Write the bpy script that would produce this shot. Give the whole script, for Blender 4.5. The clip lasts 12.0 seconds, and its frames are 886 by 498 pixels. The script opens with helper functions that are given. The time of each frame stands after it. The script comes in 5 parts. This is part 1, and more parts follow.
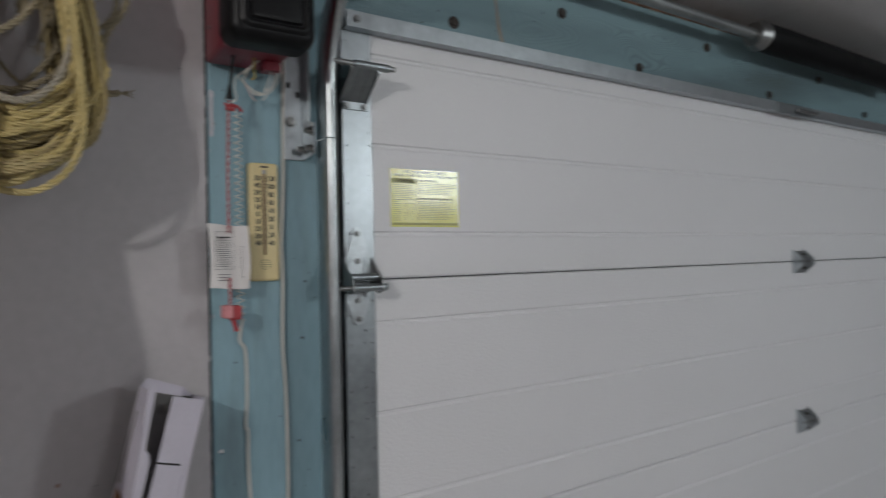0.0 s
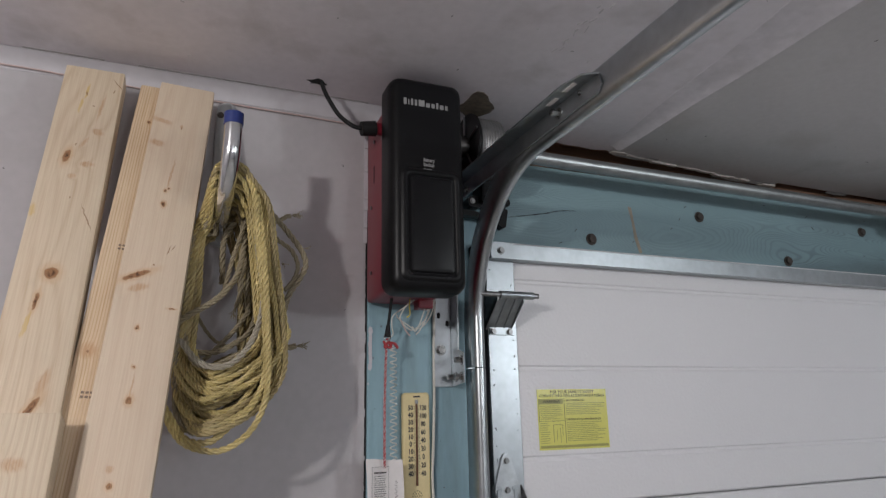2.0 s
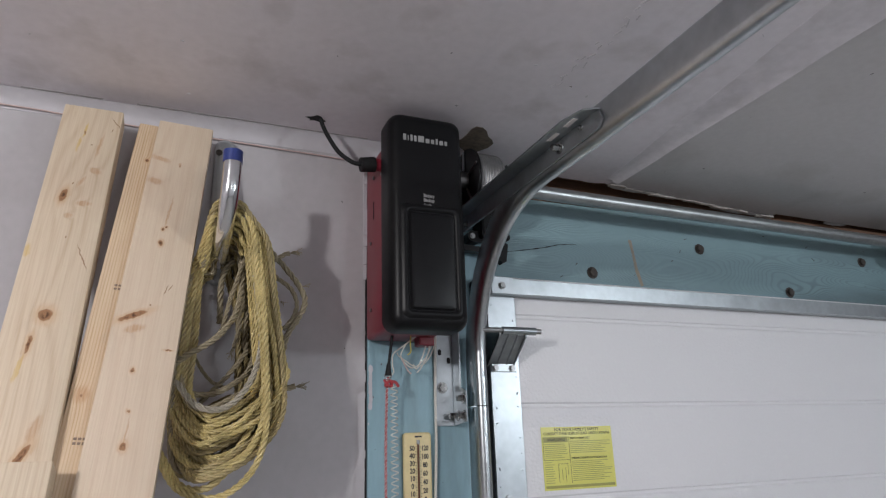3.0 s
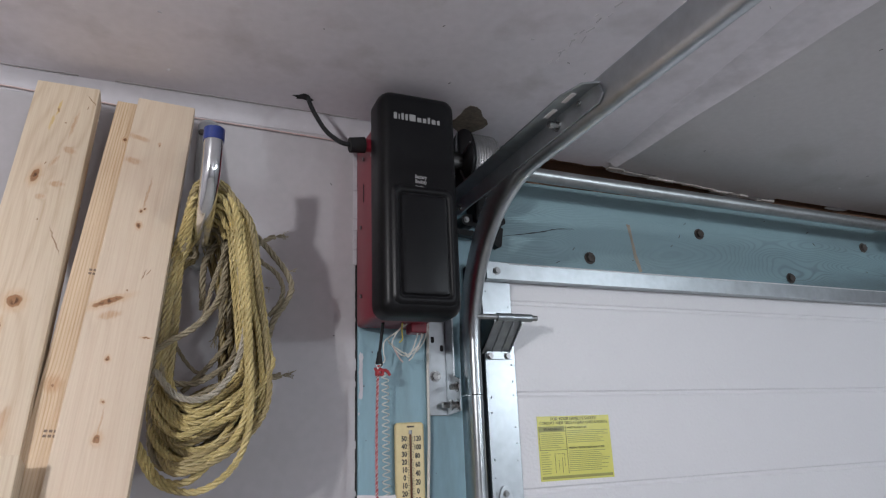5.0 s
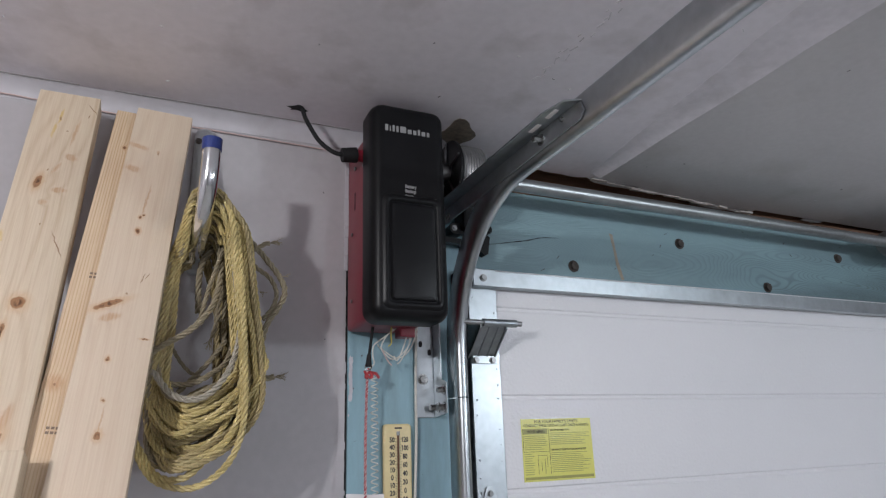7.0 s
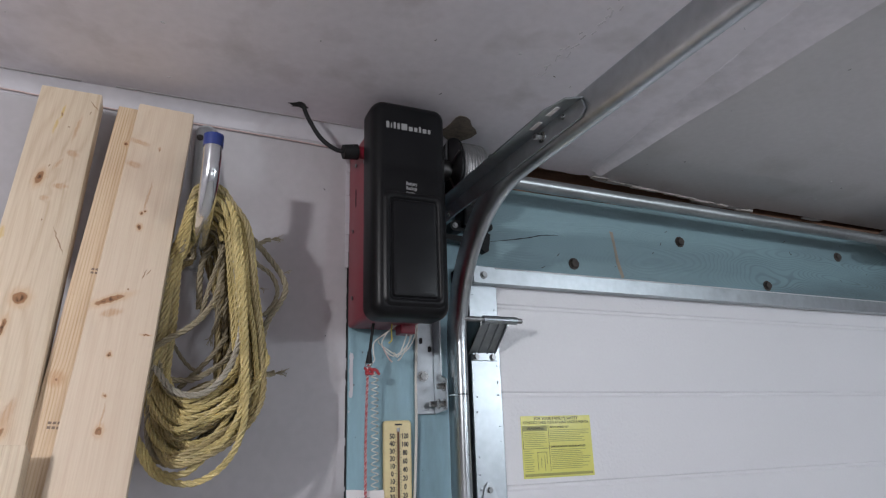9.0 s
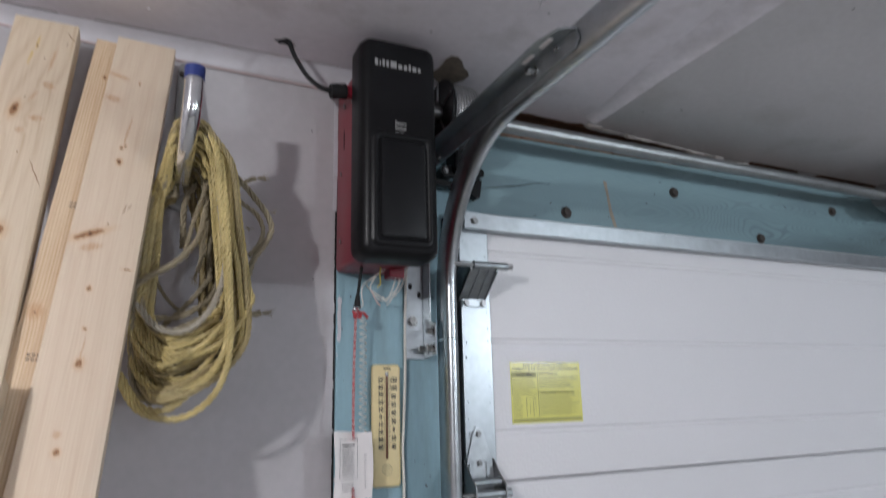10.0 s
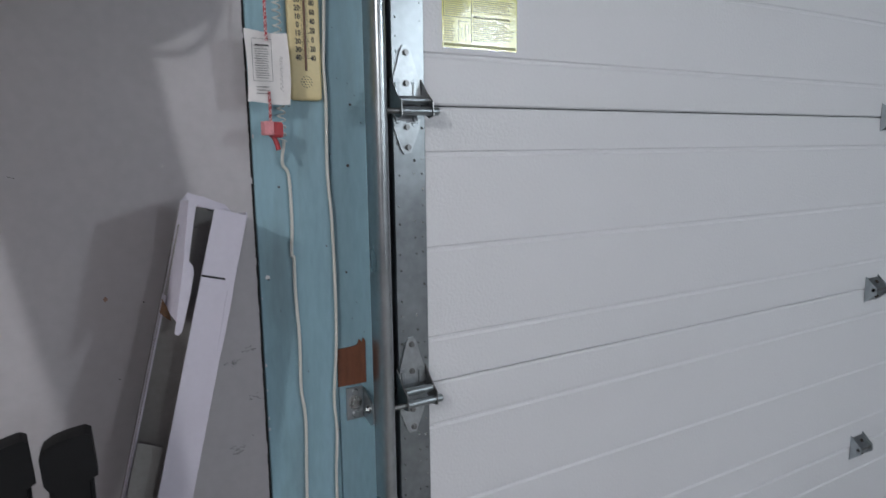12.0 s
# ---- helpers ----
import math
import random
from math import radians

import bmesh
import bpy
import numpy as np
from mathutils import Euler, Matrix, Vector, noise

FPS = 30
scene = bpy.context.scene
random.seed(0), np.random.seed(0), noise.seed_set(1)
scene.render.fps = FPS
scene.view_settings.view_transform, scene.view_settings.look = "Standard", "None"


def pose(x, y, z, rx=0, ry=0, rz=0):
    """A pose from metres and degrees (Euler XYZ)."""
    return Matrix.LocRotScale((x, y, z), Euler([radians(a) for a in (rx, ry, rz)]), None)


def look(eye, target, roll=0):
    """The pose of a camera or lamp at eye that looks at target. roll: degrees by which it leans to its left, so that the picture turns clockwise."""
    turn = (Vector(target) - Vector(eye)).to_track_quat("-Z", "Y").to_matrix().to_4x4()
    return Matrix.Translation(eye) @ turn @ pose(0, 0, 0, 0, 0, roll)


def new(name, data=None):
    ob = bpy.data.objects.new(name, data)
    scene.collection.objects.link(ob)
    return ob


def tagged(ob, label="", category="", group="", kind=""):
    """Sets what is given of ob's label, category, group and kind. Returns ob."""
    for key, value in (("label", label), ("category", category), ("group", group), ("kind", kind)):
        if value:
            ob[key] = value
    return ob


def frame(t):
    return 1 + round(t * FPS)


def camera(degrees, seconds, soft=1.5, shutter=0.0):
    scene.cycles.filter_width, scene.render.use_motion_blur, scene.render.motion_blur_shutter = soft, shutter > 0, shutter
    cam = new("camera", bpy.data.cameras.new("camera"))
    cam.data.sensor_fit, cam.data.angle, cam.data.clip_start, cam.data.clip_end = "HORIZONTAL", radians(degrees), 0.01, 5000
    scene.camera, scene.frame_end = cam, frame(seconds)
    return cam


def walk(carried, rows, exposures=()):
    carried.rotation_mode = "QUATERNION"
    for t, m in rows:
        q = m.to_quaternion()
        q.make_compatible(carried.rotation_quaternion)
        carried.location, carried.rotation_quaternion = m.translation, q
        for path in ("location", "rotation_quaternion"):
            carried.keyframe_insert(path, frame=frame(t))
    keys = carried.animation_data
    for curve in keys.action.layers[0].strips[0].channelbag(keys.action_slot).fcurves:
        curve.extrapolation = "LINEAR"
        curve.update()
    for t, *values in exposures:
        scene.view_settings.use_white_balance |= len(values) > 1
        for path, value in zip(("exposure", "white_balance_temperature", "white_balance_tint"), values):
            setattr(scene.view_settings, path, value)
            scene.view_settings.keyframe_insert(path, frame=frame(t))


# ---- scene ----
cam = camera(69.9, 12.0, soft=1.25, shutter=0.4)
PATH = [
    (0, (1.391, -1.123, 1.644), (2.495, 0.544, 1.664), -1.2),
    (0.5, (1.372, -1.094, 1.656), (2.153, 0.746, 1.708), -1.0),
    (1, (1.358, -1.107, 1.713), (2.059, 0.76, 1.857), -1.0),
    (1.5, (1.348, -1.141, 1.764), (2.071, 0.684, 2.145), -0.7),
    (2, (1.342, -1.15, 1.784), (2.076, 0.644, 2.28), -1.3),
    (2.5, (1.339, -1.146, 1.793), (2.073, 0.629, 2.353), -1.6),
    (3, (1.338, -1.137, 1.794), (2.076, 0.625, 2.387), -2.0),
    (5, (1.359, -1.098, 1.797), (2.113, 0.667, 2.357), -2.2),
    (5.5, (1.347, -1.113, 1.791), (2.111, 0.65, 2.348), -2.3),
    (6, (1.342, -1.127, 1.787), (2.113, 0.63, 2.35), -2.2),
    (6.5, (1.345, -1.132, 1.785), (2.128, 0.619, 2.35), -1.9),
    (7, (1.344, -1.135, 1.786), (2.129, 0.611, 2.366), -2.0),
    (9, (1.342, -1.136, 1.785), (2.128, 0.612, 2.357), -1.8),
    (9.5, (1.345, -1.131, 1.78), (2.13, 0.62, 2.343), -1.6),
    (10, (1.362, -1.113, 1.75), (2.171, 0.656, 2.218), -1.5),
    (10.5, (1.39, -1.079, 1.649), (2.233, 0.726, 1.823), -0.9),
    (10.7, (1.4, -1.067, 1.608), (2.249, 0.74, 1.731), -0.9),
    (11, (1.402, -1.062, 1.583), (2.268, 0.741, 1.556), -0.7),
    (11.3, (1.408, -1.061, 1.539), (2.283, 0.733, 1.41), -0.8),
    (11.5, (1.402, -1.046, 1.537), (2.306, 0.727, 1.335), -0.9),
    (12, (1.414, -1.044, 1.521), (2.389, 0.674, 1.208), -0.7),
]
EXPOSURES = [(0, -0.7, 6500, 6), (0.5, -0.55, 6500, 8), (1.0, -0.58, 6550, 9), (1.5, -0.47, 6600, 10), (2.0, -0.36, 6500, 9.5), (2.5, -0.15, 6400, 9), (6.5, -0.05, 6150, 9), (9.5, -0.1, 6150, 9), (10.5, -0.04, 6150, 8), (11.0, -0.05, 6150, 7), (12, -0.36, 6100, 6)]
walk(cam, [(t, look(eye, target, roll)) for t, eye, target, roll in PATH], EXPOSURES)

# ---- world and lamps ----
world = bpy.data.worlds.new("world")
world.use_nodes = True
world.node_tree.nodes["Background"].inputs[0].default_value = (0.8, 0.85, 1.0, 1)
world.node_tree.nodes["Background"].inputs[1].default_value = 0.05
scene.world = world
scene.view_settings.exposure = 0.0


def lamp(name, place, watts, radius, colour):
    data = bpy.data.lights.new(name, "POINT")
    data.energy, data.shadow_soft_size, data.color = watts, radius, colour
    ob = new(name, data)
    ob.location = place
    return ob


lamp("unseen_lamp", (0.22, -1.62, 2.28), 63, 0.045, (1.0, 0.96, 0.94))
lamp("unseen_lamp", (4.02, -2.95, 2.24), 84, 0.14, (0.90, 0.96, 1.0))
# fill lamp added behind the viewpoint to lift walls and door; no known fixture
lamp("unseen_lamp", (2.4, -4.4, 1.9), 44, 0.10, (0.97, 0.97, 1.0))


# ---- materials ----
def shader(name, base, rough=0.6, metal=0.0, vary=0.12, size=3.0, fine=60.0, bump=0.1, depth=0.002, stain=None, stain_size=1.5, stain_amount=0.3, spec=0.5, stretch=(1, 1, 1), random_amount=0.0):
    """A procedural surface: broad blotches, fine grain, optional stains, and bump."""
    m = bpy.data.materials.new(name)
    m.use_nodes = True
    nt = m.node_tree
    b = nt.nodes["Principled BSDF"]
    b.inputs["Roughness"].default_value, b.inputs["Metallic"].default_value = rough, metal
    b.inputs["Specular IOR Level"].default_value = spec
    co = nt.nodes.new("ShaderNodeTexCoord")
    mp = nt.nodes.new("ShaderNodeMapping")
    mp.inputs["Scale"].default_value = stretch
    nt.links.new(co.outputs["Object"], mp.inputs["Vector"])

    def noise_node(scale, detail=4):
        n = nt.nodes.new("ShaderNodeTexNoise")
        n.inputs["Scale"].default_value, n.inputs["Detail"].default_value = scale, detail
        nt.links.new(mp.outputs[0], n.inputs["Vector"])
        return n

    broad, grain = noise_node(size), noise_node(fine, 3)
    both = nt.nodes.new("ShaderNodeMix")
    both.inputs["Factor"].default_value = 0.4
    nt.links.new(broad.outputs["Fac"], both.inputs[2])
    nt.links.new(grain.outputs["Fac"], both.inputs[3])
    ramp = nt.nodes.new("ShaderNodeValToRGB")
    lo, hi = 1 - vary, 1 + vary * 0.7
    ramp.color_ramp.elements[0].position, ramp.color_ramp.elements[1].position = 0.3, 0.7
    ramp.color_ramp.elements[0].color = (*[c * lo for c in base], 1)
    ramp.color_ramp.elements[1].color = (*[min(1, c * hi) for c in base], 1)
    nt.links.new(both.outputs[0], ramp.inputs[0])
    colour = ramp.outputs[0]
    if stain:
        s = noise_node(stain_size, 6)
        r = nt.nodes.new("ShaderNodeValToRGB")
        r.color_ramp.elements[0].position, r.color_ramp.elements[1].position = 0.55, 0.75
        r.color_ramp.elements[0].color = (0, 0, 0, 1)
        r.color_ramp.elements[1].color = (stain_amount, stain_amount, stain_amount, 1)
        nt.links.new(s.outputs["Fac"], r.inputs[0])
        mix = nt.nodes.new("ShaderNodeMix")
        mix.data_type = "RGBA"
        mix.inputs[7].default_value = (*stain, 1)
        nt.links.new(r.outputs[0], mix.inputs[0])
        nt.links.new(colour, mix.inputs[6])
        colour = mix.outputs[2]
    nt.links.new(colour, b.inputs["Base Color"])
    rr = nt.nodes.new("ShaderNodeMapRange")
    rr.inputs[3].default_value, rr.inputs[4].default_value = max(0.03, rough - 0.1), min(1, rough + 0.1)
    nt.links.new(broad.outputs["Fac"], rr.inputs[0])
    nt.links.new(rr.outputs[0], b.inputs["Roughness"])
    if bump:
        bp = nt.nodes.new("ShaderNodeBump")
        bp.inputs["Strength"].default_value, bp.inputs["Distance"].default_value = bump, depth
        nt.links.new(grain.outputs["Fac"], bp.inputs["Height"])
        nt.links.new(bp.outputs[0], b.inputs["Normal"])
    return m


def timber(name, light, dark, knots=(), freq=150.0, wander=26.0, lines=0.5, blue=0.0):
    """Sawn pine: growth lines along z that part round the knots, fine fibres, resin and scars.
    A knot is (x, z, half width, half height, turn in degrees, kind); kinds: 0 dark knot, 1 pale branch mark, 2 resin, 3 scar."""
    m = bpy.data.materials.new(name)
    m.use_nodes = True
    nt = m.node_tree
    b = nt.nodes["Principled BSDF"]
    b.inputs["Roughness"].default_value = 0.6
    b.inputs["Specular IOR Level"].default_value = 0.3
    co = nt.nodes.new("ShaderNodeTexCoord")

    def math_node(op, a, c=0.0, clamp=False):
        n = nt.nodes.new("ShaderNodeMath")
        n.operation, n.use_clamp = op, clamp
        for i, v in enumerate((a, c)):
            if isinstance(v, (int, float)):
                n.inputs[i].default_value = v
            else:
                nt.links.new(v, n.inputs[i])
        return n.outputs[0]

    def span(v, a, c, lo=0.0, hi=1.0):
        n = nt.nodes.new("ShaderNodeMapRange")
        n.interpolation_type = "SMOOTHSTEP"
        for i, k in enumerate((a, c, lo, hi)):
            n.inputs[i + 1].default_value = k
        nt.links.new(v, n.inputs[0])
        return n.outputs[0]

    def noise_node(scale, detail, squeeze):
        mp = nt.nodes.new("ShaderNodeMapping")
        mp.inputs["Scale"].default_value = (1.0, 1.0, squeeze)
        nt.links.new(co.outputs["Object"], mp.inputs["Vector"])
        n = nt.nodes.new("ShaderNodeTexNoise")
        n.inputs["Scale"].default_value, n.inputs["Detail"].default_value = scale, detail
        nt.links.new(mp.outputs[0], n.inputs["Vector"])
        return n

    def blend(colour, fac, over):
        n = nt.nodes.new("ShaderNodeMix")
        n.data_type = "RGBA"
        n.inputs[7].default_value = (*over, 1)
        nt.links.new(fac, n.inputs[0])
        nt.links.new(colour, n.inputs[6])
        return n.outputs[2]

    sep = nt.nodes.new("ShaderNodeSeparateXYZ")
    nt.links.new(co.outputs["Object"], sep.inputs[0])
    phase = math_node("ADD", math_node("MULTIPLY", math_node("ADD", sep.outputs[0], math_node("MULTIPLY", sep.outputs[1], 0.8)), freq * math.tau), math_node("MULTIPLY", noise_node(7.0, 2.0, 0.16).outputs["Fac"], wander))
    ragged = noise_node(170.0, 4.0, 0.6)
    off = nt.nodes.new("ShaderNodeVectorMath")
    off.operation = "MULTIPLY_ADD"
    off.inputs[1].default_value, off.inputs[2].default_value = (0.006, 0.006, 0.006), (-0.003, -0.003, -0.003)
    nt.links.new(ragged.outputs["Color"], off.inputs[0])
    bent = nt.nodes.new("ShaderNodeVectorMath")
    nt.links.new(co.outputs["Object"], bent.inputs[0])
    nt.links.new(off.outputs[0], bent.inputs[1])
    masks = {0: [], 1: [], 2: [], 3: []}
    for kx, kz, rx, rz, turn, kind in knots:
        mp = nt.nodes.new("ShaderNodeMapping")
        mp.vector_type = "TEXTURE"
        mp.inputs["Location"].default_value = (kx, 0, kz)
        mp.inputs["Rotation"].default_value = (0, radians(turn), 0)
        mp.inputs["Scale"].default_value = (rx, 1000.0, rz)
        nt.links.new(bent.outputs[0], mp.inputs["Vector"])
        ln = nt.nodes.new("ShaderNodeVectorMath")
        ln.operation = "LENGTH"
        nt.links.new(mp.outputs[0], ln.inputs[0])
        masks[kind].append(ln.outputs["Value"])
        if kind in (0, 1):
            push = math_node("DIVIDE", 1.0, math_node("ADD", math_node("MULTIPLY", ln.outputs["Value"], ln.outputs["Value"]), 0.5))
            phase = math_node("ADD", phase, math_node("MULTIPLY", push, 9.0 if kind == 0 else 4.0))
    wave = math_node("ADD", math_node("MULTIPLY", math_node("SINE", phase), 0.5), 0.5)
    late = math_node("POWER", wave, 2.6)
    fib = noise_node(420.0, 3.0, 0.025)
    broad = noise_node(16.0, 3.0, 0.22)
    patchy = span(broad.outputs["Fac"], 0.32, 0.66, 0.25, 1.0)
    tone = math_node("ADD", math_node("MULTIPLY", math_node("MULTIPLY", late, patchy), lines), math_node("MULTIPLY", span(fib.outputs["Fac"], 0.35, 0.7), 0.30), True)
    ramp = nt.nodes.new("ShaderNodeValToRGB")
    ramp.color_ramp.elements[0].color, ramp.color_ramp.elements[1].color = (*light, 1), (*dark, 1)
    nt.links.new(tone, ramp.inputs[0])
    colour = ramp.outputs[0]
    # short resin ducts and a faint grey-blue bloom
    ducts = noise_node(300.0, 2.0, 0.06)
    colour = blend(colour, span(ducts.outputs["Fac"], 0.66, 0.80, 0.0, 0.5), (0.50, 0.36, 0.22))
    bloom = noise_node(11.0, 5.0, 0.35)
    colour = blend(colour, span(bloom.outputs["Fac"], 0.52, 0.74, 0.0, blue), (0.52, 0.50, 0.43))
    grubby = noise_node(23.0, 6.0, 0.5)
    colour = blend(colour, span(grubby.outputs["Fac"], 0.60, 0.78, 0.0, 0.22), (0.46, 0.37, 0.28))

    def least(values):
        out_ = values[0]
        for v in values[1:]:
            out_ = math_node("MINIMUM", out_, v)
        return out_

    streaky = span(fib.outputs["Fac"], 0.3, 0.7, 0.55, 1.0)
    if masks[1]:
        d = least(masks[1])
        colour = blend(colour, math_node("MULTIPLY", span(d, 1.35, 0.45, 0.0, 0.78), streaky), (0.50, 0.29, 0.155))
    if masks[2]:
        colour = blend(colour, math_node("MULTIPLY", span(least(masks[2]), 1.25, 0.6, 0.0, 0.9), streaky), (0.62, 0.44, 0.17))
    if masks[3]:
        colour = blend(colour, span(least(masks[3]), 1.3, 0.6, 0.0, 0.85), (0.27, 0.14, 0.07))
    if masks[0]:
        d = least(masks[0])
        colour = blend(colour, span(d, 2.4, 1.0, 0.0, 0.5), (0.58, 0.37, 0.20))
        colour = blend(colour, span(d, 1.1, 0.85, 0.0, 0.9), (0.30, 0.145, 0.065))
        colour = blend(colour, math_node("MULTIPLY", span(d, 0.75, 0.35, 0.0, 1.0), span(ragged.outputs["Fac"], 0.40, 0.58)), (0.10, 0.045, 0.022))
    nt.links.new(colour, b.inputs["Base Color"])
    bp = nt.nodes.new("ShaderNodeBump")
    bp.inputs["Strength"].default_value, bp.inputs["Distance"].default_value = 0.25, 0.0012
    nt.links.new(math_node("SUBTRACT", fib.outputs["Fac"], math_node("MULTIPLY", late, 0.4)), bp.inputs["Height"])
    nt.links.new(bp.outputs[0], b.inputs["Normal"])
    return m


def grained_paint(name, paint, worn):
    """Old paint over open softwood grain: fine swirling rings in patches, dirt in the valleys, smudges."""
    m = bpy.data.materials.new(name)
    m.use_nodes = True
    nt = m.node_tree
    b = nt.nodes["Principled BSDF"]
    b.inputs["Roughness"].default_value = 0.5
    co = nt.nodes.new("ShaderNodeTexCoord")
    mp = nt.nodes.new("ShaderNodeMapping")
    mp.inputs["Scale"].default_value = (0.32, 1.0, 1.6)
    nt.links.new(co.outputs["Object"], mp.inputs["Vector"])
    field = nt.nodes.new("ShaderNodeTexNoise")
    field.inputs["Scale"].default_value, field.inputs["Detail"].default_value = 5.5, 1.0
    nt.links.new(mp.outputs[0], field.inputs["Vector"])
    k = nt.nodes.new("ShaderNodeMath")
    k.operation = "MULTIPLY"
    k.inputs[1].default_value = 520.0
    nt.links.new(field.outputs["Fac"], k.inputs[0])
    ring = nt.nodes.new("ShaderNodeMath")
    ring.operation = "SINE"
    nt.links.new(k.outputs[0], ring.inputs[0])
    smudge = nt.nodes.new("ShaderNodeTexNoise")
    smudge.inputs["Scale"].default_value, smudge.inputs["Detail"].default_value = 4.0, 7.0
    nt.links.new(mp.outputs[0], smudge.inputs["Vector"])
    ramp = nt.nodes.new("ShaderNodeValToRGB")
    ramp.color_ramp.elements[0].position, ramp.color_ramp.elements[1].position = 0.43, 0.74
    ramp.color_ramp.elements[1].color = (0.85, 0.82, 0.78, 1)
    nt.links.new(smudge.outputs["Fac"], ramp.inputs[0])
    valley = nt.nodes.new("ShaderNodeMapRange")
    valley.inputs[1].default_value, valley.inputs[2].default_value, valley.inputs[3].default_value, valley.inputs[4].default_value = -1.0, -0.2, 0.42, 0.0
    nt.links.new(ring.outputs[0], valley.inputs[0])
    where = nt.nodes.new("ShaderNodeTexNoise")
    where.inputs["Scale"].default_value, where.inputs["Detail"].default_value = 2.6, 3.0
    nt.links.new(mp.outputs[0], where.inputs["Vector"])
    patch = nt.nodes.new("ShaderNodeMapRange")
    patch.inputs[1].default_value, patch.inputs[2].default_value = 0.44, 0.62
    nt.links.new(where.outputs["Fac"], patch.inputs[0])
    worn_ring = nt.nodes.new("ShaderNodeMath")
    worn_ring.operation = "MULTIPLY"
    nt.links.new(valley.outputs[0], worn_ring.inputs[0])
    nt.links.new(patch.outputs[0], worn_ring.inputs[1])
    add = nt.nodes.new("ShaderNodeMath")
    add.operation = "ADD"
    add.use_clamp = True
    nt.links.new(ramp.outputs[0], add.inputs[0])
    nt.links.new(worn_ring.outputs[0], add.inputs[1])
    mix = nt.nodes.new("ShaderNodeMix")
    mix.data_type = "RGBA"
    mix.inputs[6].default_value, mix.inputs[7].default_value = (*paint, 1), (*worn, 1)
    nt.links.new(add.outputs[0], mix.inputs[0])
    nt.links.new(mix.outputs[2], b.inputs["Base Color"])
    bp = nt.nodes.new("ShaderNodeBump")
    bp.inputs["Strength"].default_value, bp.inputs["Distance"].default_value = 0.22, 0.0006
    nt.links.new(ring.outputs[0], bp.inputs["Height"])
    nt.links.new(bp.outputs[0], b.inputs["Normal"])
    return m


WALL = shader("grey_white_drywall", (0.46, 0.442, 0.457), 0.5, vary=0.09, size=3.0, fine=60, bump=0.2, depth=0.001, stain=(0.34, 0.325, 0.32), stain_size=6, stain_amount=0.4, spec=0.4)
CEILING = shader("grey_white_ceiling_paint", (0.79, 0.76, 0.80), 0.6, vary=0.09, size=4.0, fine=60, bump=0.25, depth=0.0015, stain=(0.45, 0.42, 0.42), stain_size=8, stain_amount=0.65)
# Greyer ceiling colour: the shade beyond the loose tape is painted in.
SHADED_CEILING = shader("shaded_ceiling_board", (0.62, 0.605, 0.61), 0.65, vary=0.09, size=2.5, fine=70, bump=0.15, depth=0.0015, stain=(0.40, 0.39, 0.37), stain_size=5, stain_amount=0.5)
EDGE_PAPER = shader("grey_drywall_paper", (0.29, 0.27, 0.265), 0.75, vary=0.2, size=14, fine=90, bump=0.2, stain=(0.26, 0.24, 0.235), stain_size=16, stain_amount=0.5)
LOOSE_TAPE = shader("painted_paper_tape", (0.70, 0.675, 0.71), 0.6, vary=0.16, size=9, fine=60, bump=0.2, stain=(0.44, 0.42, 0.43), stain_size=11, stain_amount=0.6)
TAPE = shader("white_joint_tape", (0.56, 0.54, 0.57), 0.55, vary=0.10, size=6, fine=50, stain=(0.42, 0.40, 0.41), stain_size=9, stain_amount=0.5)
CONCRETE = shader("grey_concrete", (0.36, 0.345, 0.33), 0.8, vary=0.2, size=1.2, fine=50, bump=0.3)
BLUE = shader("pale_blue_paint", (0.25, 0.395, 0.455), 0.48, vary=0.17, size=9, fine=120, bump=0.3, depth=0.001, stain=(0.13, 0.16, 0.155), stain_size=14, stain_amount=0.5, stretch=(1, 1, 0.22))
BLUE_HEADER = grained_paint("worn_blue_paint_over_grain", (0.225, 0.345, 0.38), (0.085, 0.11, 0.115))
BARE = shader("bare_brown_wood", (0.21, 0.115, 0.07), 0.75, vary=0.4, size=6, fine=120, bump=0.4, stretch=(0.12, 1, 1))
RUSTY = shader("red_brown_primer", (0.17, 0.062, 0.03), 0.7, vary=0.35, size=25, fine=160, bump=0.4, stretch=(1, 1, 0.3))
DARK_GAP = shader("dark_gap", (0.02, 0.02, 0.022), 0.9, vary=0.3)
DOOR_WHITE = shader("embossed_white_door_paint", (0.80, 0.80, 0.82), 0.42, vary=0.02, size=1.5, fine=150, bump=0.75, depth=0.0016, spec=0.45)
ZINC = shader("galvanised_steel", (0.48, 0.515, 0.54), 0.36, metal=1.0, vary=0.15, size=30, fine=70, bump=0.04, depth=0.0006)
HINGE = shader("bright_zinc_plate", (0.54, 0.57, 0.59), 0.36, metal=1.0, vary=0.25, size=22, fine=110, bump=0.06, depth=0.0006)
TRACK = shader("rolled_galvanised_track", (0.47, 0.50, 0.515), 0.30, metal=1.0, vary=0.2, size=9, fine=60, bump=0.04, depth=0.0006)
TUBE = shader("weathered_zinc_tube", (0.42, 0.44, 0.445), 0.40, metal=1.0, vary=0.2, size=12, fine=80, bump=0.05, depth=0.0006)
CRACK = shader("shadowed_crack", (0.10, 0.095, 0.095), 0.9, vary=0.3, size=40)
# Darker zinc for dull parts, and for faces with dark reflections painted in.
ZINC_DULL_SHADED = shader("dull_shaded_galvanised_steel", (0.37, 0.40, 0.42), 0.36, metal=1.0, vary=0.25, size=10, fine=60, bump=0.05, depth=0.0006)
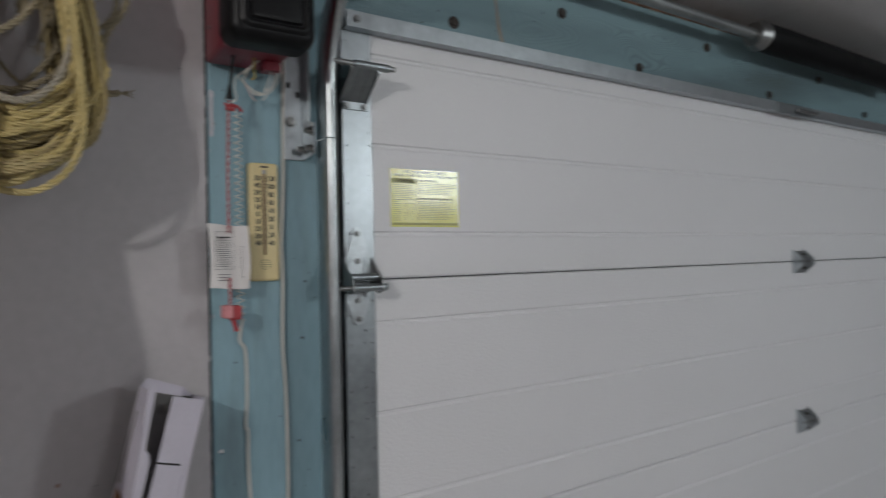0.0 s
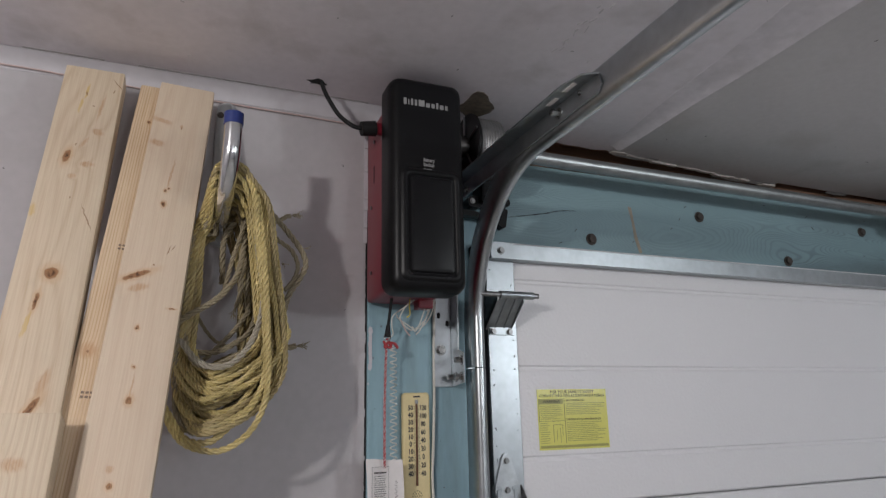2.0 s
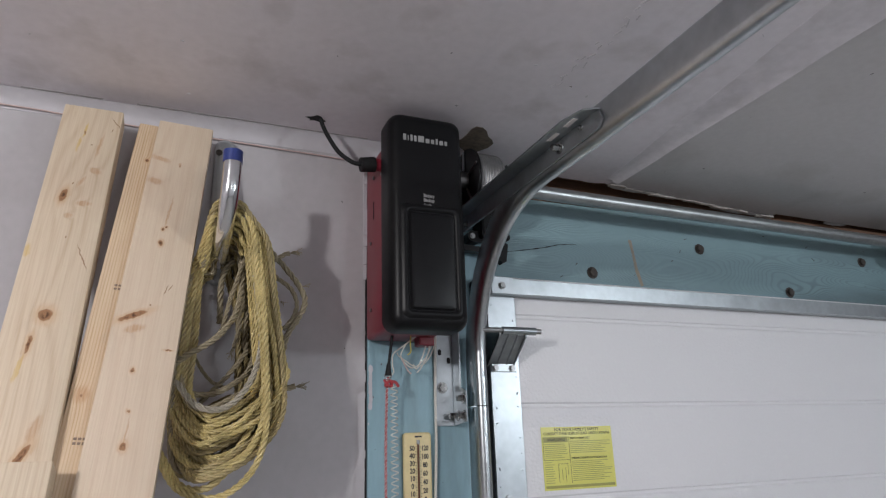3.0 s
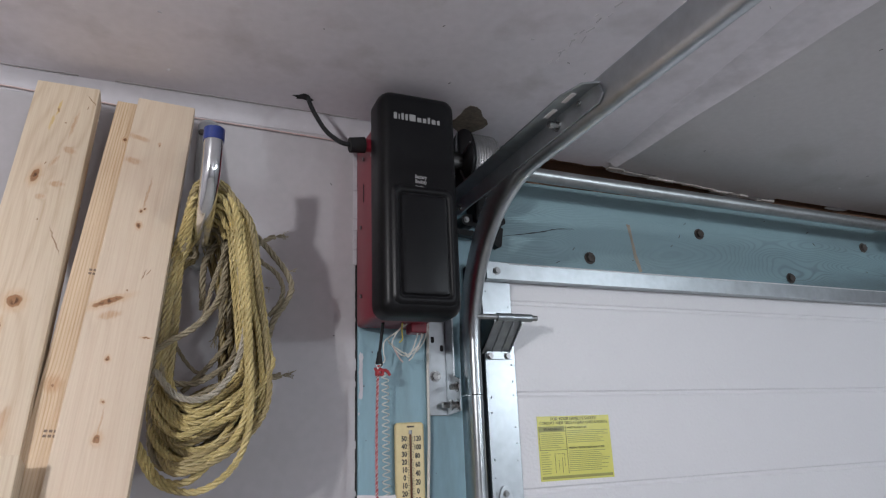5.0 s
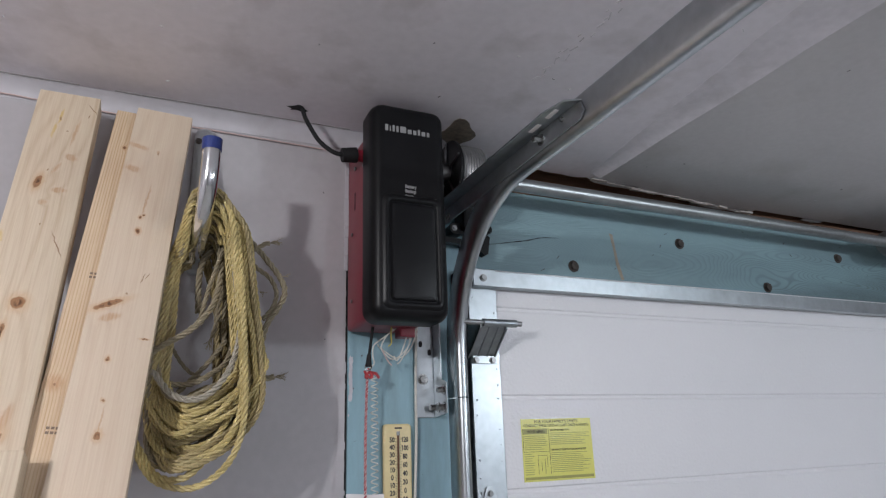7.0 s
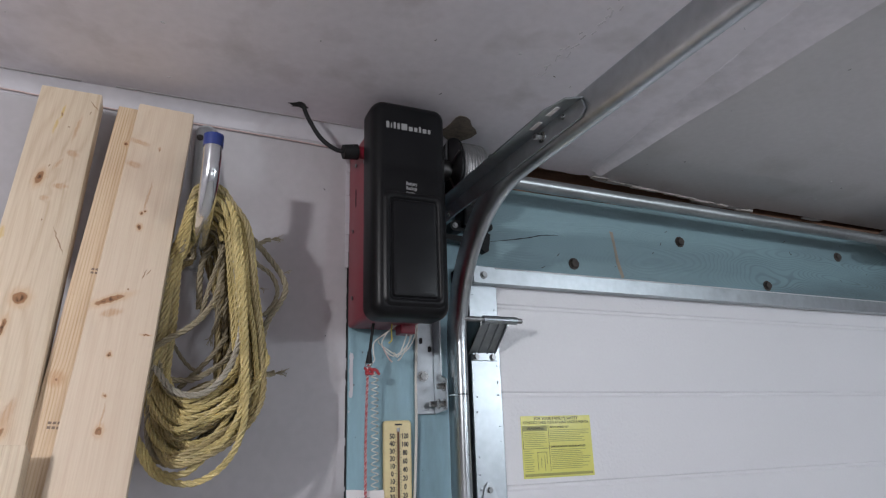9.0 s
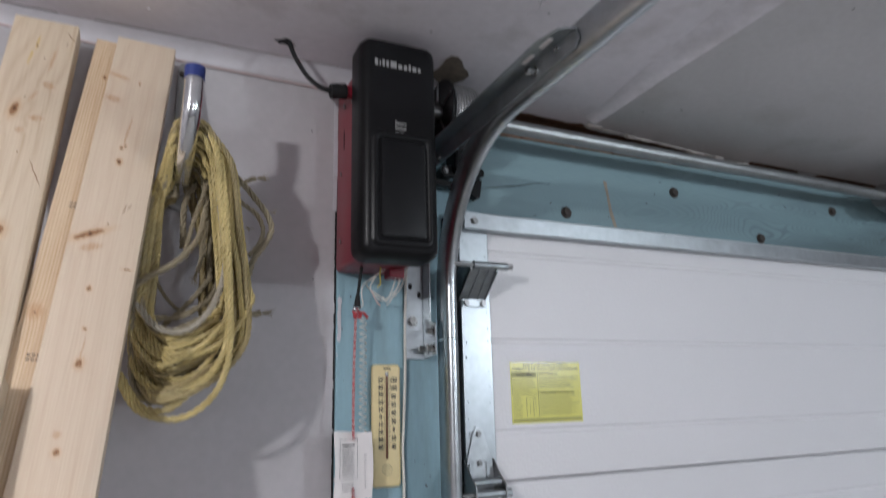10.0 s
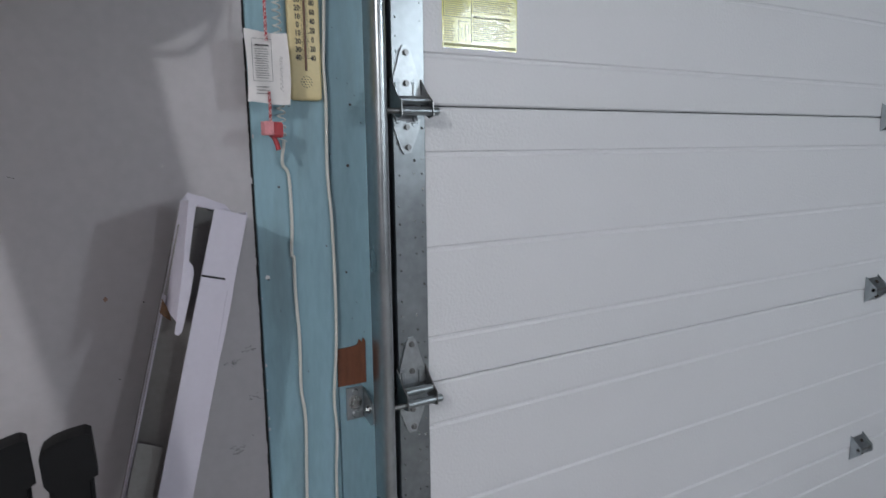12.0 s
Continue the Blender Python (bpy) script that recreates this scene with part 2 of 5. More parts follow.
STEEL = shader("dark_oily_steel", (0.30, 0.30, 0.30), 0.38, metal=1.0, vary=0.3, size=20, fine=120, bump=0.08)
BOLT = shader("bolt_steel", (0.45, 0.455, 0.45), 0.26, metal=1.0, vary=0.2, size=40, fine=150, bump=0.05)
RUST = shader("rusted_bolt_head", (0.075, 0.062, 0.055), 0.7, metal=0.3, vary=0.5, size=60, fine=200, bump=0.4)
CHROME = shader("chrome_tube", (0.80, 0.81, 0.82), 0.16, metal=1.0, vary=0.08, size=15, fine=80, bump=0.02)
GREY_METAL = shader("grey_painted_metal", (0.46, 0.48, 0.49), 0.4, metal=0.5, vary=0.12, size=15)
BLACK = shader("black_moulded_plastic", (0.006, 0.006, 0.007), 0.38, spec=0.22, vary=0.15, size=12, fine=400, bump=0.12, depth=0.0004)
BLACK_RUBBER = shader("black_rubber", (0.005, 0.005, 0.006), 0.75, vary=0.2, size=20)
RED = shader("red_enamel", (0.20, 0.012, 0.026), 0.36, vary=0.1, size=10, fine=120, bump=0.03)
RED_CORD = shader("red_plastic", (0.42, 0.045, 0.055), 0.5, vary=0.25, size=60, fine=300)
PINK = shader("pink_fabric", (0.72, 0.30, 0.32), 0.7, vary=0.2, size=60, fine=300)
WHITE_WIRE = shader("white_wire", (0.66, 0.65, 0.60), 0.5, vary=0.08)
YELLOW_WIRE = shader("yellow_wire", (0.60, 0.50, 0.10), 0.5, vary=0.1)
COPPER = shader("pink_wire", (0.56, 0.42, 0.40), 0.5, vary=0.15)
IVORY = shader("aged_ivory_enamel", (0.72, 0.60, 0.32), 0.42, vary=0.1, size=18, fine=150, stain=(0.45, 0.30, 0.12), stain_size=12, stain_amount=0.25)
INK = shader("black_ink", (0.035, 0.03, 0.03), 0.6, vary=0.1)
GREY_PRINT = shader("silver_print", (0.34, 0.34, 0.34), 0.4, vary=0.08)
YELLOW = shader("yellow_vinyl", (0.76, 0.74, 0.20), 0.15, vary=0.05, size=20, fine=170, bump=0.32, depth=0.0010, spec=0.6)
OLIVE = shader("olive_print", (0.34, 0.33, 0.08), 0.35, vary=0.1, size=30)
PAPER = shader("white_paper", (0.78, 0.75, 0.74), 0.7, vary=0.06, size=25, fine=150)
CARTON = shader("white_carton", (0.52, 0.50, 0.575), 0.6, vary=0.05, size=8, fine=120, bump=0.08)
CARTON_IN = shader("grey_carton_inside", (0.26, 0.25, 0.24), 0.8, vary=0.15, size=10, fine=120, bump=0.15)
TORN = shader("torn_brown_board", (0.20, 0.11, 0.06), 0.9, vary=0.4, size=40)
ROPE = shader("yellow_polypropylene_rope", (0.56, 0.45, 0.195), 0.45, vary=0.40, size=26, fine=420, bump=0.7, depth=0.0012, stain=(0.30, 0.25, 0.13), stain_size=7, stain_amount=0.8)
# Darker copy of the yellow rope; the coil's inner shade is in its colour.
SHADED_ROPE = shader("shaded_yellow_rope", (0.36, 0.285, 0.135), 0.5, vary=0.4, size=14, fine=420, bump=0.7, depth=0.0012, stain=(0.20, 0.17, 0.10), stain_size=9, stain_amount=0.7)
GREY_ROPE = shader("lavender_grey_rope", (0.37, 0.335, 0.27), 0.6, vary=0.3, size=12, fine=420, bump=0.7, depth=0.0012)
OLD_ROPE = shader("greyed_old_rope", (0.30, 0.255, 0.17), 0.75, vary=0.3, size=12, fine=420, bump=0.7, depth=0.0012)
BLUE_CAP = shader("blue_vinyl_cap", (0.03, 0.05, 0.22), 0.4, vary=0.1, size=20)
CABLE = shader("grey_wire_rope", (0.26, 0.26, 0.265), 0.45, metal=0.7, vary=0.2, size=60)
AMBER = shader("brown_spirit_tube", (0.13, 0.055, 0.03), 0.25, vary=0.2)


# ---- building helpers ----
def part(name, bm, material, parent=None, label="", smooth=False):
    """One mesh object from a bmesh, under a thing, a part or nothing."""
    bmesh.ops.recalc_face_normals(bm, faces=bm.faces)
    me = bpy.data.meshes.new(name)
    bm.to_mesh(me)
    bm.free()
    me.materials.append(material)
    if smooth:
        me.polygons.foreach_set("use_smooth", [True] * len(me.polygons))
        me.set_sharp_from_angle(angle=radians(38))
    ob = new(name, me)
    ob.parent = parent
    return tagged(ob, label)


def thing(name, label, category, place=None, group="", kind=""):
    ob = new(name)
    ob.empty_display_size = 0.05
    if place is not None:
        ob.matrix_world = place
    return tagged(ob, label, category, group, kind)


def add_box(bm, x, y, z, bevel=0.0, segments=2, m=None):
    """A box between the pairs x, y, z, with rounded edges."""
    vs = [bm.verts.new((a, b, c)) for a in x for b in y for c in z]
    faces = [bm.faces.new([vs[i] for i in f]) for f in ((0, 1, 3, 2), (4, 6, 7, 5), (0, 4, 5, 1), (2, 3, 7, 6), (0, 2, 6, 4), (1, 5, 7, 3))]
    made = list(vs)
    if bevel:
        edges = list({e for f in faces for e in f.edges})
        r = bmesh.ops.bevel(bm, geom=edges, offset=bevel, segments=segments, profile=0.6, affect="EDGES")
        made = list({v for f in r["faces"] for v in f.verts} | {v for v in vs if v.is_valid})
    if m is not None:
        bmesh.ops.transform(bm, matrix=m, verts=made)
    return made


def box(x, y, z, bevel=0.0, segments=2):
    bm = bmesh.new()
    add_box(bm, x, y, z, bevel, segments)
    return bm


def add_rod(bm, a, b, r, sides=12, r2=None):
    """A rod or cone from a to b."""
    a, b = Vector(a), Vector(b)
    r2 = r if r2 is None else r2
    q = (b - a).to_track_quat("Z", "Y")
    rings = []
    for p, rad in ((a, r), (b, r2)):
        rings.append([bm.verts.new(p + q @ Vector((rad * math.cos(i * math.tau / sides), rad * math.sin(i * math.tau / sides), 0))) for i in range(sides)])
    for i in range(sides):
        j = (i + 1) % sides
        bm.faces.new((rings[0][i], rings[0][j], rings[1][j], rings[1][i]))
    bm.faces.new(rings[0][::-1])
    bm.faces.new(rings[1])


def rod(a, b, r, sides=12, r2=None):
    bm = bmesh.new()
    add_rod(bm, a, b, r, sides, r2)
    return bm


def smooth_path(points, step=8):
    """A smooth line through a few points."""
    p = [Vector(v) for v in points]
    p = [2 * p[0] - p[1], *p, 2 * p[-1] - p[-2]]
    out = []
    for i in range(1, len(p) - 2):
        for k in range(step):
            t = k / step
            a, b, c, d = p[i - 1], p[i], p[i + 1], p[i + 2]
            out.append(0.5 * (2 * b + (c - a) * t + (2 * a - 5 * b + 4 * c - d) * t * t + (3 * b - a - 3 * c + d) * t ** 3))
    return out + [p[-2]]


def add_tube(bm, path, r, sides=8, closed=False):
    """A round tube along a line of points; r may be one radius or a function of 0..1."""
    n = len(path)
    rings, normal = [], None
    for i, p in enumerate(path):
        a, b = (path[(i - 1) % n], path[(i + 1) % n]) if closed else (path[max(0, i - 1)], path[min(n - 1, i + 1)])
        t = (b - a).normalized()
        if normal is None:
            normal = t.orthogonal().normalized()
        normal = (normal - t * normal.dot(t)).normalized()
        side = t.cross(normal)
        rad = r(i / (n - 1)) if callable(r) else r
        rings.append([bm.verts.new(p + rad * (math.cos(k * math.tau / sides) * normal + math.sin(k * math.tau / sides) * side)) for k in range(sides)])
    for i in range(n if closed else n - 1):
        a, b = rings[i], rings[(i + 1) % n]
        for k in range(sides):
            j = (k + 1) % sides
            bm.faces.new((a[k], a[j], b[j], b[k]))
    if not closed:
        bm.faces.new(rings[0][::-1])
        bm.faces.new(rings[-1])


def tube(points, r, sides=8, step=8):
    bm = bmesh.new()
    add_tube(bm, smooth_path(points, step), r, sides)
    return bm


def add_prism(bm, outline, d0, d1, axis="y"):
    """A flat outline, given in the other two axes, made solid between d0 and d1 along axis."""
    def at(u, v, d):
        return {"x": (d, u, v), "y": (u, d, v), "z": (u, v, d)}[axis]
    a = [bm.verts.new(at(u, v, d0)) for u, v in outline]
    b = [bm.verts.new(at(u, v, d1)) for u, v in outline]
    n = len(a)
    bm.faces.new(a)
    bm.faces.new(b[::-1])
    for i in range(n):
        j = (i + 1) % n
        bm.faces.new((a[i], b[i], b[j], a[j]))


def prism(outline, d0, d1, axis="y"):
    bm = bmesh.new()
    add_prism(bm, outline, d0, d1, axis)
    return bm


def rounded(x0, x1, z0, z1, r, n=5):
    """The outline of a rectangle with round corners."""
    out = []
    for cx, cz, a in ((x1 - r, z1 - r, 0), (x0 + r, z1 - r, 90), (x0 + r, z0 + r, 180), (x1 - r, z0 + r, 270)):
        for k in range(n + 1):
            t = radians(a + 90 * k / n)
            out.append((cx + r * math.cos(t), cz + r * math.sin(t)))
    return out


def add_bolt(bm, place, axis, r=0.006, h=0.005, washer=0.009):
    """A hexagon head on a washer, standing out along axis."""
    p, d = Vector(place), Vector(axis).normalized()
    add_rod(bm, p, p + d * 0.0016, washer, 14)
    add_rod(bm, p + d * 0.0016, p + d * (0.0016 + h), r, 6)


def bolt(place, axis, r=0.006, h=0.005, washer=0.009):
    bm = bmesh.new()
    add_bolt(bm, place, axis, r, h, washer)
    return bm


def lettering(name, text, size, place, material, parent, align="CENTER", squash=1.0, bold=0.0):
    """Printed words, a hair thick, facing the room."""
    cu = bpy.data.curves.new(name, "FONT")
    cu.body, cu.size, cu.align_x, cu.extrude, cu.resolution_u = text, size, align, 0.0002, 2
    cu.offset = bold
    tmp = bpy.data.objects.new(name, cu)
    scene.collection.objects.link(tmp)
    me = bpy.data.meshes.new_from_object(tmp.evaluated_get(bpy.context.evaluated_depsgraph_get()))
    bpy.data.objects.remove(tmp)
    bpy.data.curves.remove(cu)
    me.transform(Matrix.Translation(place) @ pose(0, 0, 0, 90, 0, 0) @ Matrix.Diagonal((squash, 1, 1, 1)))
    me.materials.clear()
    me.materials.append(material)
    ob = new(name, me)
    ob.parent = parent
    return ob


# ---- the garage shell ----
WY = 0.03      # face of the front wall and of the jamb
CZ = 2.40      # ceiling
LEFT, RIGHT, BACK = -1.2, 7.6, -6.0
SEAM = 1.60    # first joint of the door, below the top section
SEC = 0.533    # height of a door section
DX0, DX1 = 1.905, 6.78

tagged(part("floor", box((LEFT, RIGHT), (BACK, 0.3), (-0.1, 0.0)), CONCRETE), "grey concrete garage floor", "floor", kind="structure")
tagged(part("wall_left", box((LEFT - 0.12, LEFT), (BACK, 0.16), (0, CZ)), WALL), "plain grey-white garage side wall", "wall", kind="structure")
tagged(part("wall_right", box((RIGHT, RIGHT + 0.12), (BACK, 0.16), (0, CZ)), WALL), "plain grey-white garage side wall", "wall", kind="structure")
tagged(part("wall_back", box((LEFT - 0.12, RIGHT + 0.12), (BACK - 0.12, BACK), (0, CZ)), WALL), "plain grey-white garage back wall", "wall", kind="structure")
tagged(part("wall_front", box((LEFT, 1.6594), (WY, 0.16), (0, CZ)), WALL), "grey-white painted drywall beside the garage door", "wall", kind="structure")
tagged(part("wall_front_far", box((DX1 + 0.26, RIGHT), (WY, 0.16), (0, CZ)), WALL), "grey-white drywall beyond the garage door", "wall", kind="structure")
tagged(part("wall_gap", box((1.6594, 1.6640), (WY + 0.003, 0.16), (0, CZ)), DARK_GAP), "dark open joint between drywall and door jamb", "wall joint", kind="structure")
bm = bmesh.new()
rng = random.Random(14)
z = 0.6
while z < 2.38:
    h = rng.uniform(0.003, 0.022)
    add_box(bm, (1.6580, 1.6597 + abs(rng.gauss(0, 0.0009))), (WY + 0.0006, WY + 0.02), (z, z + h))
    z += h + rng.uniform(0.0, 0.05)
tagged(part("drywall_edge", bm, WALL), "crumbled edge of the drywall at the joint", "drywall edge", kind="stuff")
# painted-over paper left standing along the joint
bm = bmesh.new()
rng = random.Random(4)
z = 2.11
while z < 2.37:
    h = rng.uniform(0.02, 0.06)
    add_box(bm, (1.655, 1.6632 + rng.uniform(-0.002, 0.003)), (WY - 0.002, WY + 0.012), (z, z + h))
    z += h + 0.0012
tagged(part("joint_tape", bm, TAPE), "torn white paper tape along the wall joint", "joint tape", kind="structure")

# ceiling: one slab, its front edge ragged above the header
def rim_y(x):
    """Where the torn front edge of the ceiling board lies."""
    return 0.050 if x < 2.27 else 0.050 + 0.056 * (x - 2.27) / 0.61


bm = bmesh.new()
rng = random.Random(7)
edge = [(LEFT, WY + 0.1), (1.93, WY + 0.1)]
x = 1.94
while x < 2.88:
    edge.append((x, rim_y(x) + rng.uniform(-0.006, 0.004)))
    x += rng.uniform(0.015, 0.05)
edge += [(2.885, 0.106), (2.895, 0.083), (3.1, 0.086), (3.49, 0.093), (RIGHT, 0.095)]
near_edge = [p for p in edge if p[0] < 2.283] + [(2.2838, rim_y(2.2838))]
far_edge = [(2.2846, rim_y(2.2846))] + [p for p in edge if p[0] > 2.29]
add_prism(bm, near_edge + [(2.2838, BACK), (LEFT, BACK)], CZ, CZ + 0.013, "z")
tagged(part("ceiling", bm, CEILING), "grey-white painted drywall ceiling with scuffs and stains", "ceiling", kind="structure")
# beyond the tape the ceiling takes the greyer colour, painted for its shade
tagged(part("ceiling_far", prism(far_edge + [(RIGHT, BACK), (2.2846, BACK)], CZ, CZ + 0.013, "z"), SHADED_CEILING), "drywall ceiling beyond the tape, its shade put into a greyer colour", "ceiling", kind="structure")
tagged(part("ceiling_deck", box((LEFT - 0.12, RIGHT + 0.12), (BACK - 0.12, 0.2), (CZ + 0.03, CZ + 0.08)), BARE), "brown boards above the ceiling", "ceiling deck", kind="structure")
# rounded joint tape where wall and ceiling meet
bm = bmesh.new()
prof = [(0.003, CZ - 0.001), (0.012, CZ - 0.006), (0.021, CZ - 0.013), (0.026, CZ - 0.021), (0.0285, CZ - 0.031), (WY + 0.001, CZ - 0.031), (WY + 0.001, CZ - 0.0005)]
add_prism(bm, prof, LEFT, 1.76, "x")
tagged(part("trim", bm, TAPE, smooth=True), "rounded white joint tape between wall and ceiling", "joint tape", kind="structure")
# tape on a ceiling joint, its right edge peeled loose
bm = bmesh.new()
rows_ = []
for i in range(41):
    y = 0.020 - i * 0.07
    wob = 0.0018 * math.sin(i * 1.3) + 0.0012 * math.sin(i * 3.1)
    xl = 2.262 - 0.085 * min(1.0, i * 0.07 / 0.7)
    droop = 0.0075 * math.exp(-i / 9.0) + 0.0022
    rows_.append([bm.verts.new(p) for p in ((xl + wob, y, CZ - 0.0006), (0.5 * xl + 0.5 * 2.29, y, CZ - 0.0018), (2.279 + wob, y, CZ - 0.0025 - 0.35 * droop), (2.290 + wob, y, CZ - 0.002 - droop), (2.2895 + wob, y, CZ - 0.001 - droop), (2.279 + wob, y, CZ - 0.0008 - 0.3 * droop), (xl + wob, y, CZ + 0.001))])
for a, b in zip(rows_, rows_[1:]):
    for k in range(7):
        bm.faces.new((a[k], a[(k + 1) % 7], b[(k + 1) % 7], b[k]))
bm.faces.new(rows_[0])
bm.faces.new(rows_[-1][::-1])
tagged(part("ceiling_tape", bm, LOOSE_TAPE, smooth=True), "loose paper tape peeling off a ceiling joint", "joint tape", kind="structure")
# flakes, scratches and dark nicks on the ceiling
bm = bmesh.new()
rng = random.Random(11)
for i in range(26):
    x, y = rng.uniform(0.9, 3.0), rng.uniform(-0.75, -0.03)
    a, l, w = rng.uniform(0, math.pi), rng.uniform(0.001, 0.004), rng.uniform(0.0005, 0.0012)
    m = Matrix.Translation((x, y, CZ)) @ pose(0, 0, 0, rng.uniform(-14, 14), 0, math.degrees(a))
    add_box(bm, (-l, l), (-w, w), (-0.0015, 0.0005), 0, 1, m)
tagged(part("ceiling_flakes", bm, TAPE), "small flakes of loose ceiling paint", "paint flakes", kind="stuff")
bm = bmesh.new()
for i in range(12):
    x, y = rng.uniform(0.9, 3.0), rng.uniform(-0.75, -0.03)
    l, w = rng.uniform(0.0006, 0.003), rng.uniform(0.0004, 0.0009)
    m = Matrix.Translation((x, y, CZ)) @ pose(0, 0, 0, 0, 0, rng.uniform(0, 180))
    add_box(bm, (-l, l), (-w, w), (-0.0006, 0.0005), 0, 1, m)
tagged(part("ceiling_nicks", bm, DARK_GAP), "dark nicks in the ceiling paint", "nicks", kind="stuff")
# bare brown hole in the ceiling above the opener
out = [(1.868 + 0.036 * math.cos(a) * (1 + 0.25 * math.sin(3 * a + 1)), -0.062 + 0.052 * math.sin(a) * (1 + 0.3 * math.sin(2 * a))) for a in [k * math.tau / 18 for k in range(18)]]
tagged(part("ceiling_hole", prism(out, CZ - 0.001, CZ + 0.004, "z"), shader("torn_drywall_core", (0.20, 0.165, 0.13), 0.9, vary=0.4, size=30, fine=120, bump=0.6)), "torn brown patch of bare ceiling board", "torn patch", kind="structure")

tagged(part("wall_patch", box((1.6645, 1.80), (WY - 0.0025, WY + 0.01), (2.318, CZ)), WALL), "painted filler above the door jamb", "wall patch", kind="structure")
# blue timber round the door
tagged(part("door_jamb", box((1.6645, 1.797), (WY, 0.16), (0, CZ), 0.003), BLUE), "pale blue painted timber door jamb", "door jamb", kind="structure")
tagged(part("door_jamb_inner", box((1.799, 1.93), (WY + 0.005, 0.16), (0, 2.34), 0.003), BLUE), "pale blue painted inner timber jamb", "door jamb", kind="structure")
tagged(part("door_jamb_far", box((DX1 - 0.03, DX1 + 0.25), (WY, 0.16), (0, CZ), 0.003), BLUE), "pale blue painted timber door jamb", "door jamb", kind="structure")
tagged(part("door_header", box((1.93, DX1 - 0.03), (WY, 0.16), (2.0, 2.325), 0.004), BLUE_HEADER), "worn pale blue timber header with visible grain", "door header", kind="structure")
tagged(part("header_plate", box((1.80, DX1 + 0.25), (0.118, 0.16), (2.327, CZ + 0.03)), BARE), "bare brown wood plate above the header", "wood plate", kind="structure")
bm = bmesh.new()
rng = random.Random(3)
x = 2.0
while x < 6.5:
    l = rng.uniform(0.02, 0.16)
    add_box(bm, (x, x + l), (WY - 0.004, WY + 0.02), (2.325, 2.325 + rng.uniform(0.002, 0.012)), 0, 1)
    x += l + rng.uniform(0.0, 0.1)
tagged(part("header_splinters", bm, BARE), "splintered brown wood edge along the header", "splinters", kind="structure")
# torn paper along the ceiling's front edge
bm = bmesh.new()
x = 2.29
while x < 2.87:
    l = rng.uniform(0.010, 0.05)
    y, drop = rim_y(x + l / 2), rng.uniform(0.001, 0.006)
    add_box(bm, (x, x + l), (y - rng.uniform(0.002, 0.010), y + 0.003), (CZ - drop, CZ + 0.006), 0, 1)
    x += l * rng.uniform(0.6, 1.15)
tagged(part("torn_rim", bm, shader("torn_drywall_paper", (0.50, 0.46, 0.43), 0.9, vary=0.35, size=60, fine=160, bump=0.5)), "ragged pale rim of torn drywall paper", "torn paper", kind="structure")
bm = bmesh.new()
for x0, x1, y0 in ((2.30, 2.44, 0.050), (2.66, 2.875, 0.090), (3.10, 3.19, 0.084)):
    n = 8
    a = [bm.verts.new((x0 + (x1 - x0) * k / n, y0, CZ - 0.001)) for k in range(n + 1)]
    c = [bm.verts.new((x0 + (x1 - x0) * k / n, y0 + 0.012, CZ - 0.002 - 0.004 * math.sin(math.pi * k / n) * rng.uniform(0.6, 1.1))) for k in range(n + 1)]
    d = [bm.verts.new((v.co.x, v.co.y + 0.001, v.co.z + 0.0012)) for v in c]
    for p, q in ((a, c), (c, d)):
        for k in range(n):
            bm.faces.new((p[k], p[k + 1], q[k + 1], q[k]))
tagged(part("ceiling_edge_paper", bm, EDGE_PAPER, smooth=True), "shreds of grey drywall paper hanging at the ceiling edge", "torn paper", kind="structure")
# crack along the ceiling tape
bm = bmesh.new()
x = LEFT
while x < 1.62:
    l = rng.uniform(0.02, 0.07)
    if rng.random() < 0.85:
        add_box(bm, (x, x + l), (-0.0002 + rng.uniform(-0.0008, 0.0003), 0.0009), (CZ - 0.0014, CZ + 0.0004))
    x += l
tagged(part("ceiling_crack", bm, EDGE_PAPER), "thin dark crack along the ceiling tape", "crack", kind="structure")
# long crack, tan drip and small dents in the header paint
crack = smooth_path([(1.975, WY, 2.193), (2.03, WY, 2.203), (2.08, WY, 2.213), (2.115, WY, 2.222), (2.16, WY, 2.226)], 6)
bm = bmesh.new()
add_tube(bm, crack, lambda t: 0.0004 + 0.0011 * math.sin(math.pi * min(1, max(0, t))) * (0.6 + 0.4 * math.sin(t * 40)), 5)
tagged(part("header_crack", bm, DARK_GAP), "dark drying crack in the header", "crack", kind="structure")
drip = [(2.308, 2.252), (2.318, 2.250), (2.322, 2.215), (2.327, 2.180), (2.338, 2.140), (2.330, 2.136), (2.319, 2.172), (2.315, 2.215)]
tagged(part("paint_drip", prism(drip, WY - 0.0004, WY + 0.001), shader("tan_drip", (0.34, 0.29, 0.22), 0.6, vary=0.3, size=40)), "tan drip mark on the blue header", "stain", kind="structure")
bm = bmesh.new()
for i in range(12):
    xx, zz = rng.uniform(2.0, 3.3), rng.uniform(2.13, 2.31)
    l = rng.uniform(0.001, 0.006)
    add_box(bm, (-l, l), (-0.0005, 0.0005), (-0.0007, 0.0007), 0, 1, Matrix.Translation((xx, WY, zz)) @ pose(0, 0, 0, 0, rng.uniform(-60, 60), 0))
tagged(part("header_dents", bm, RUST), "small dark dents in the header paint", "dents", kind="stuff")
# bare patch on the inner jamb
out = [(1.797, 1.085), (1.853, 1.084), (1.8535, 1.150), (1.8535, 1.166), (1.850, 1.171), (1.847, 1.163), (1.842, 1.170), (1.838, 1.160), (1.825, 1.158), (1.797, 1.157)]
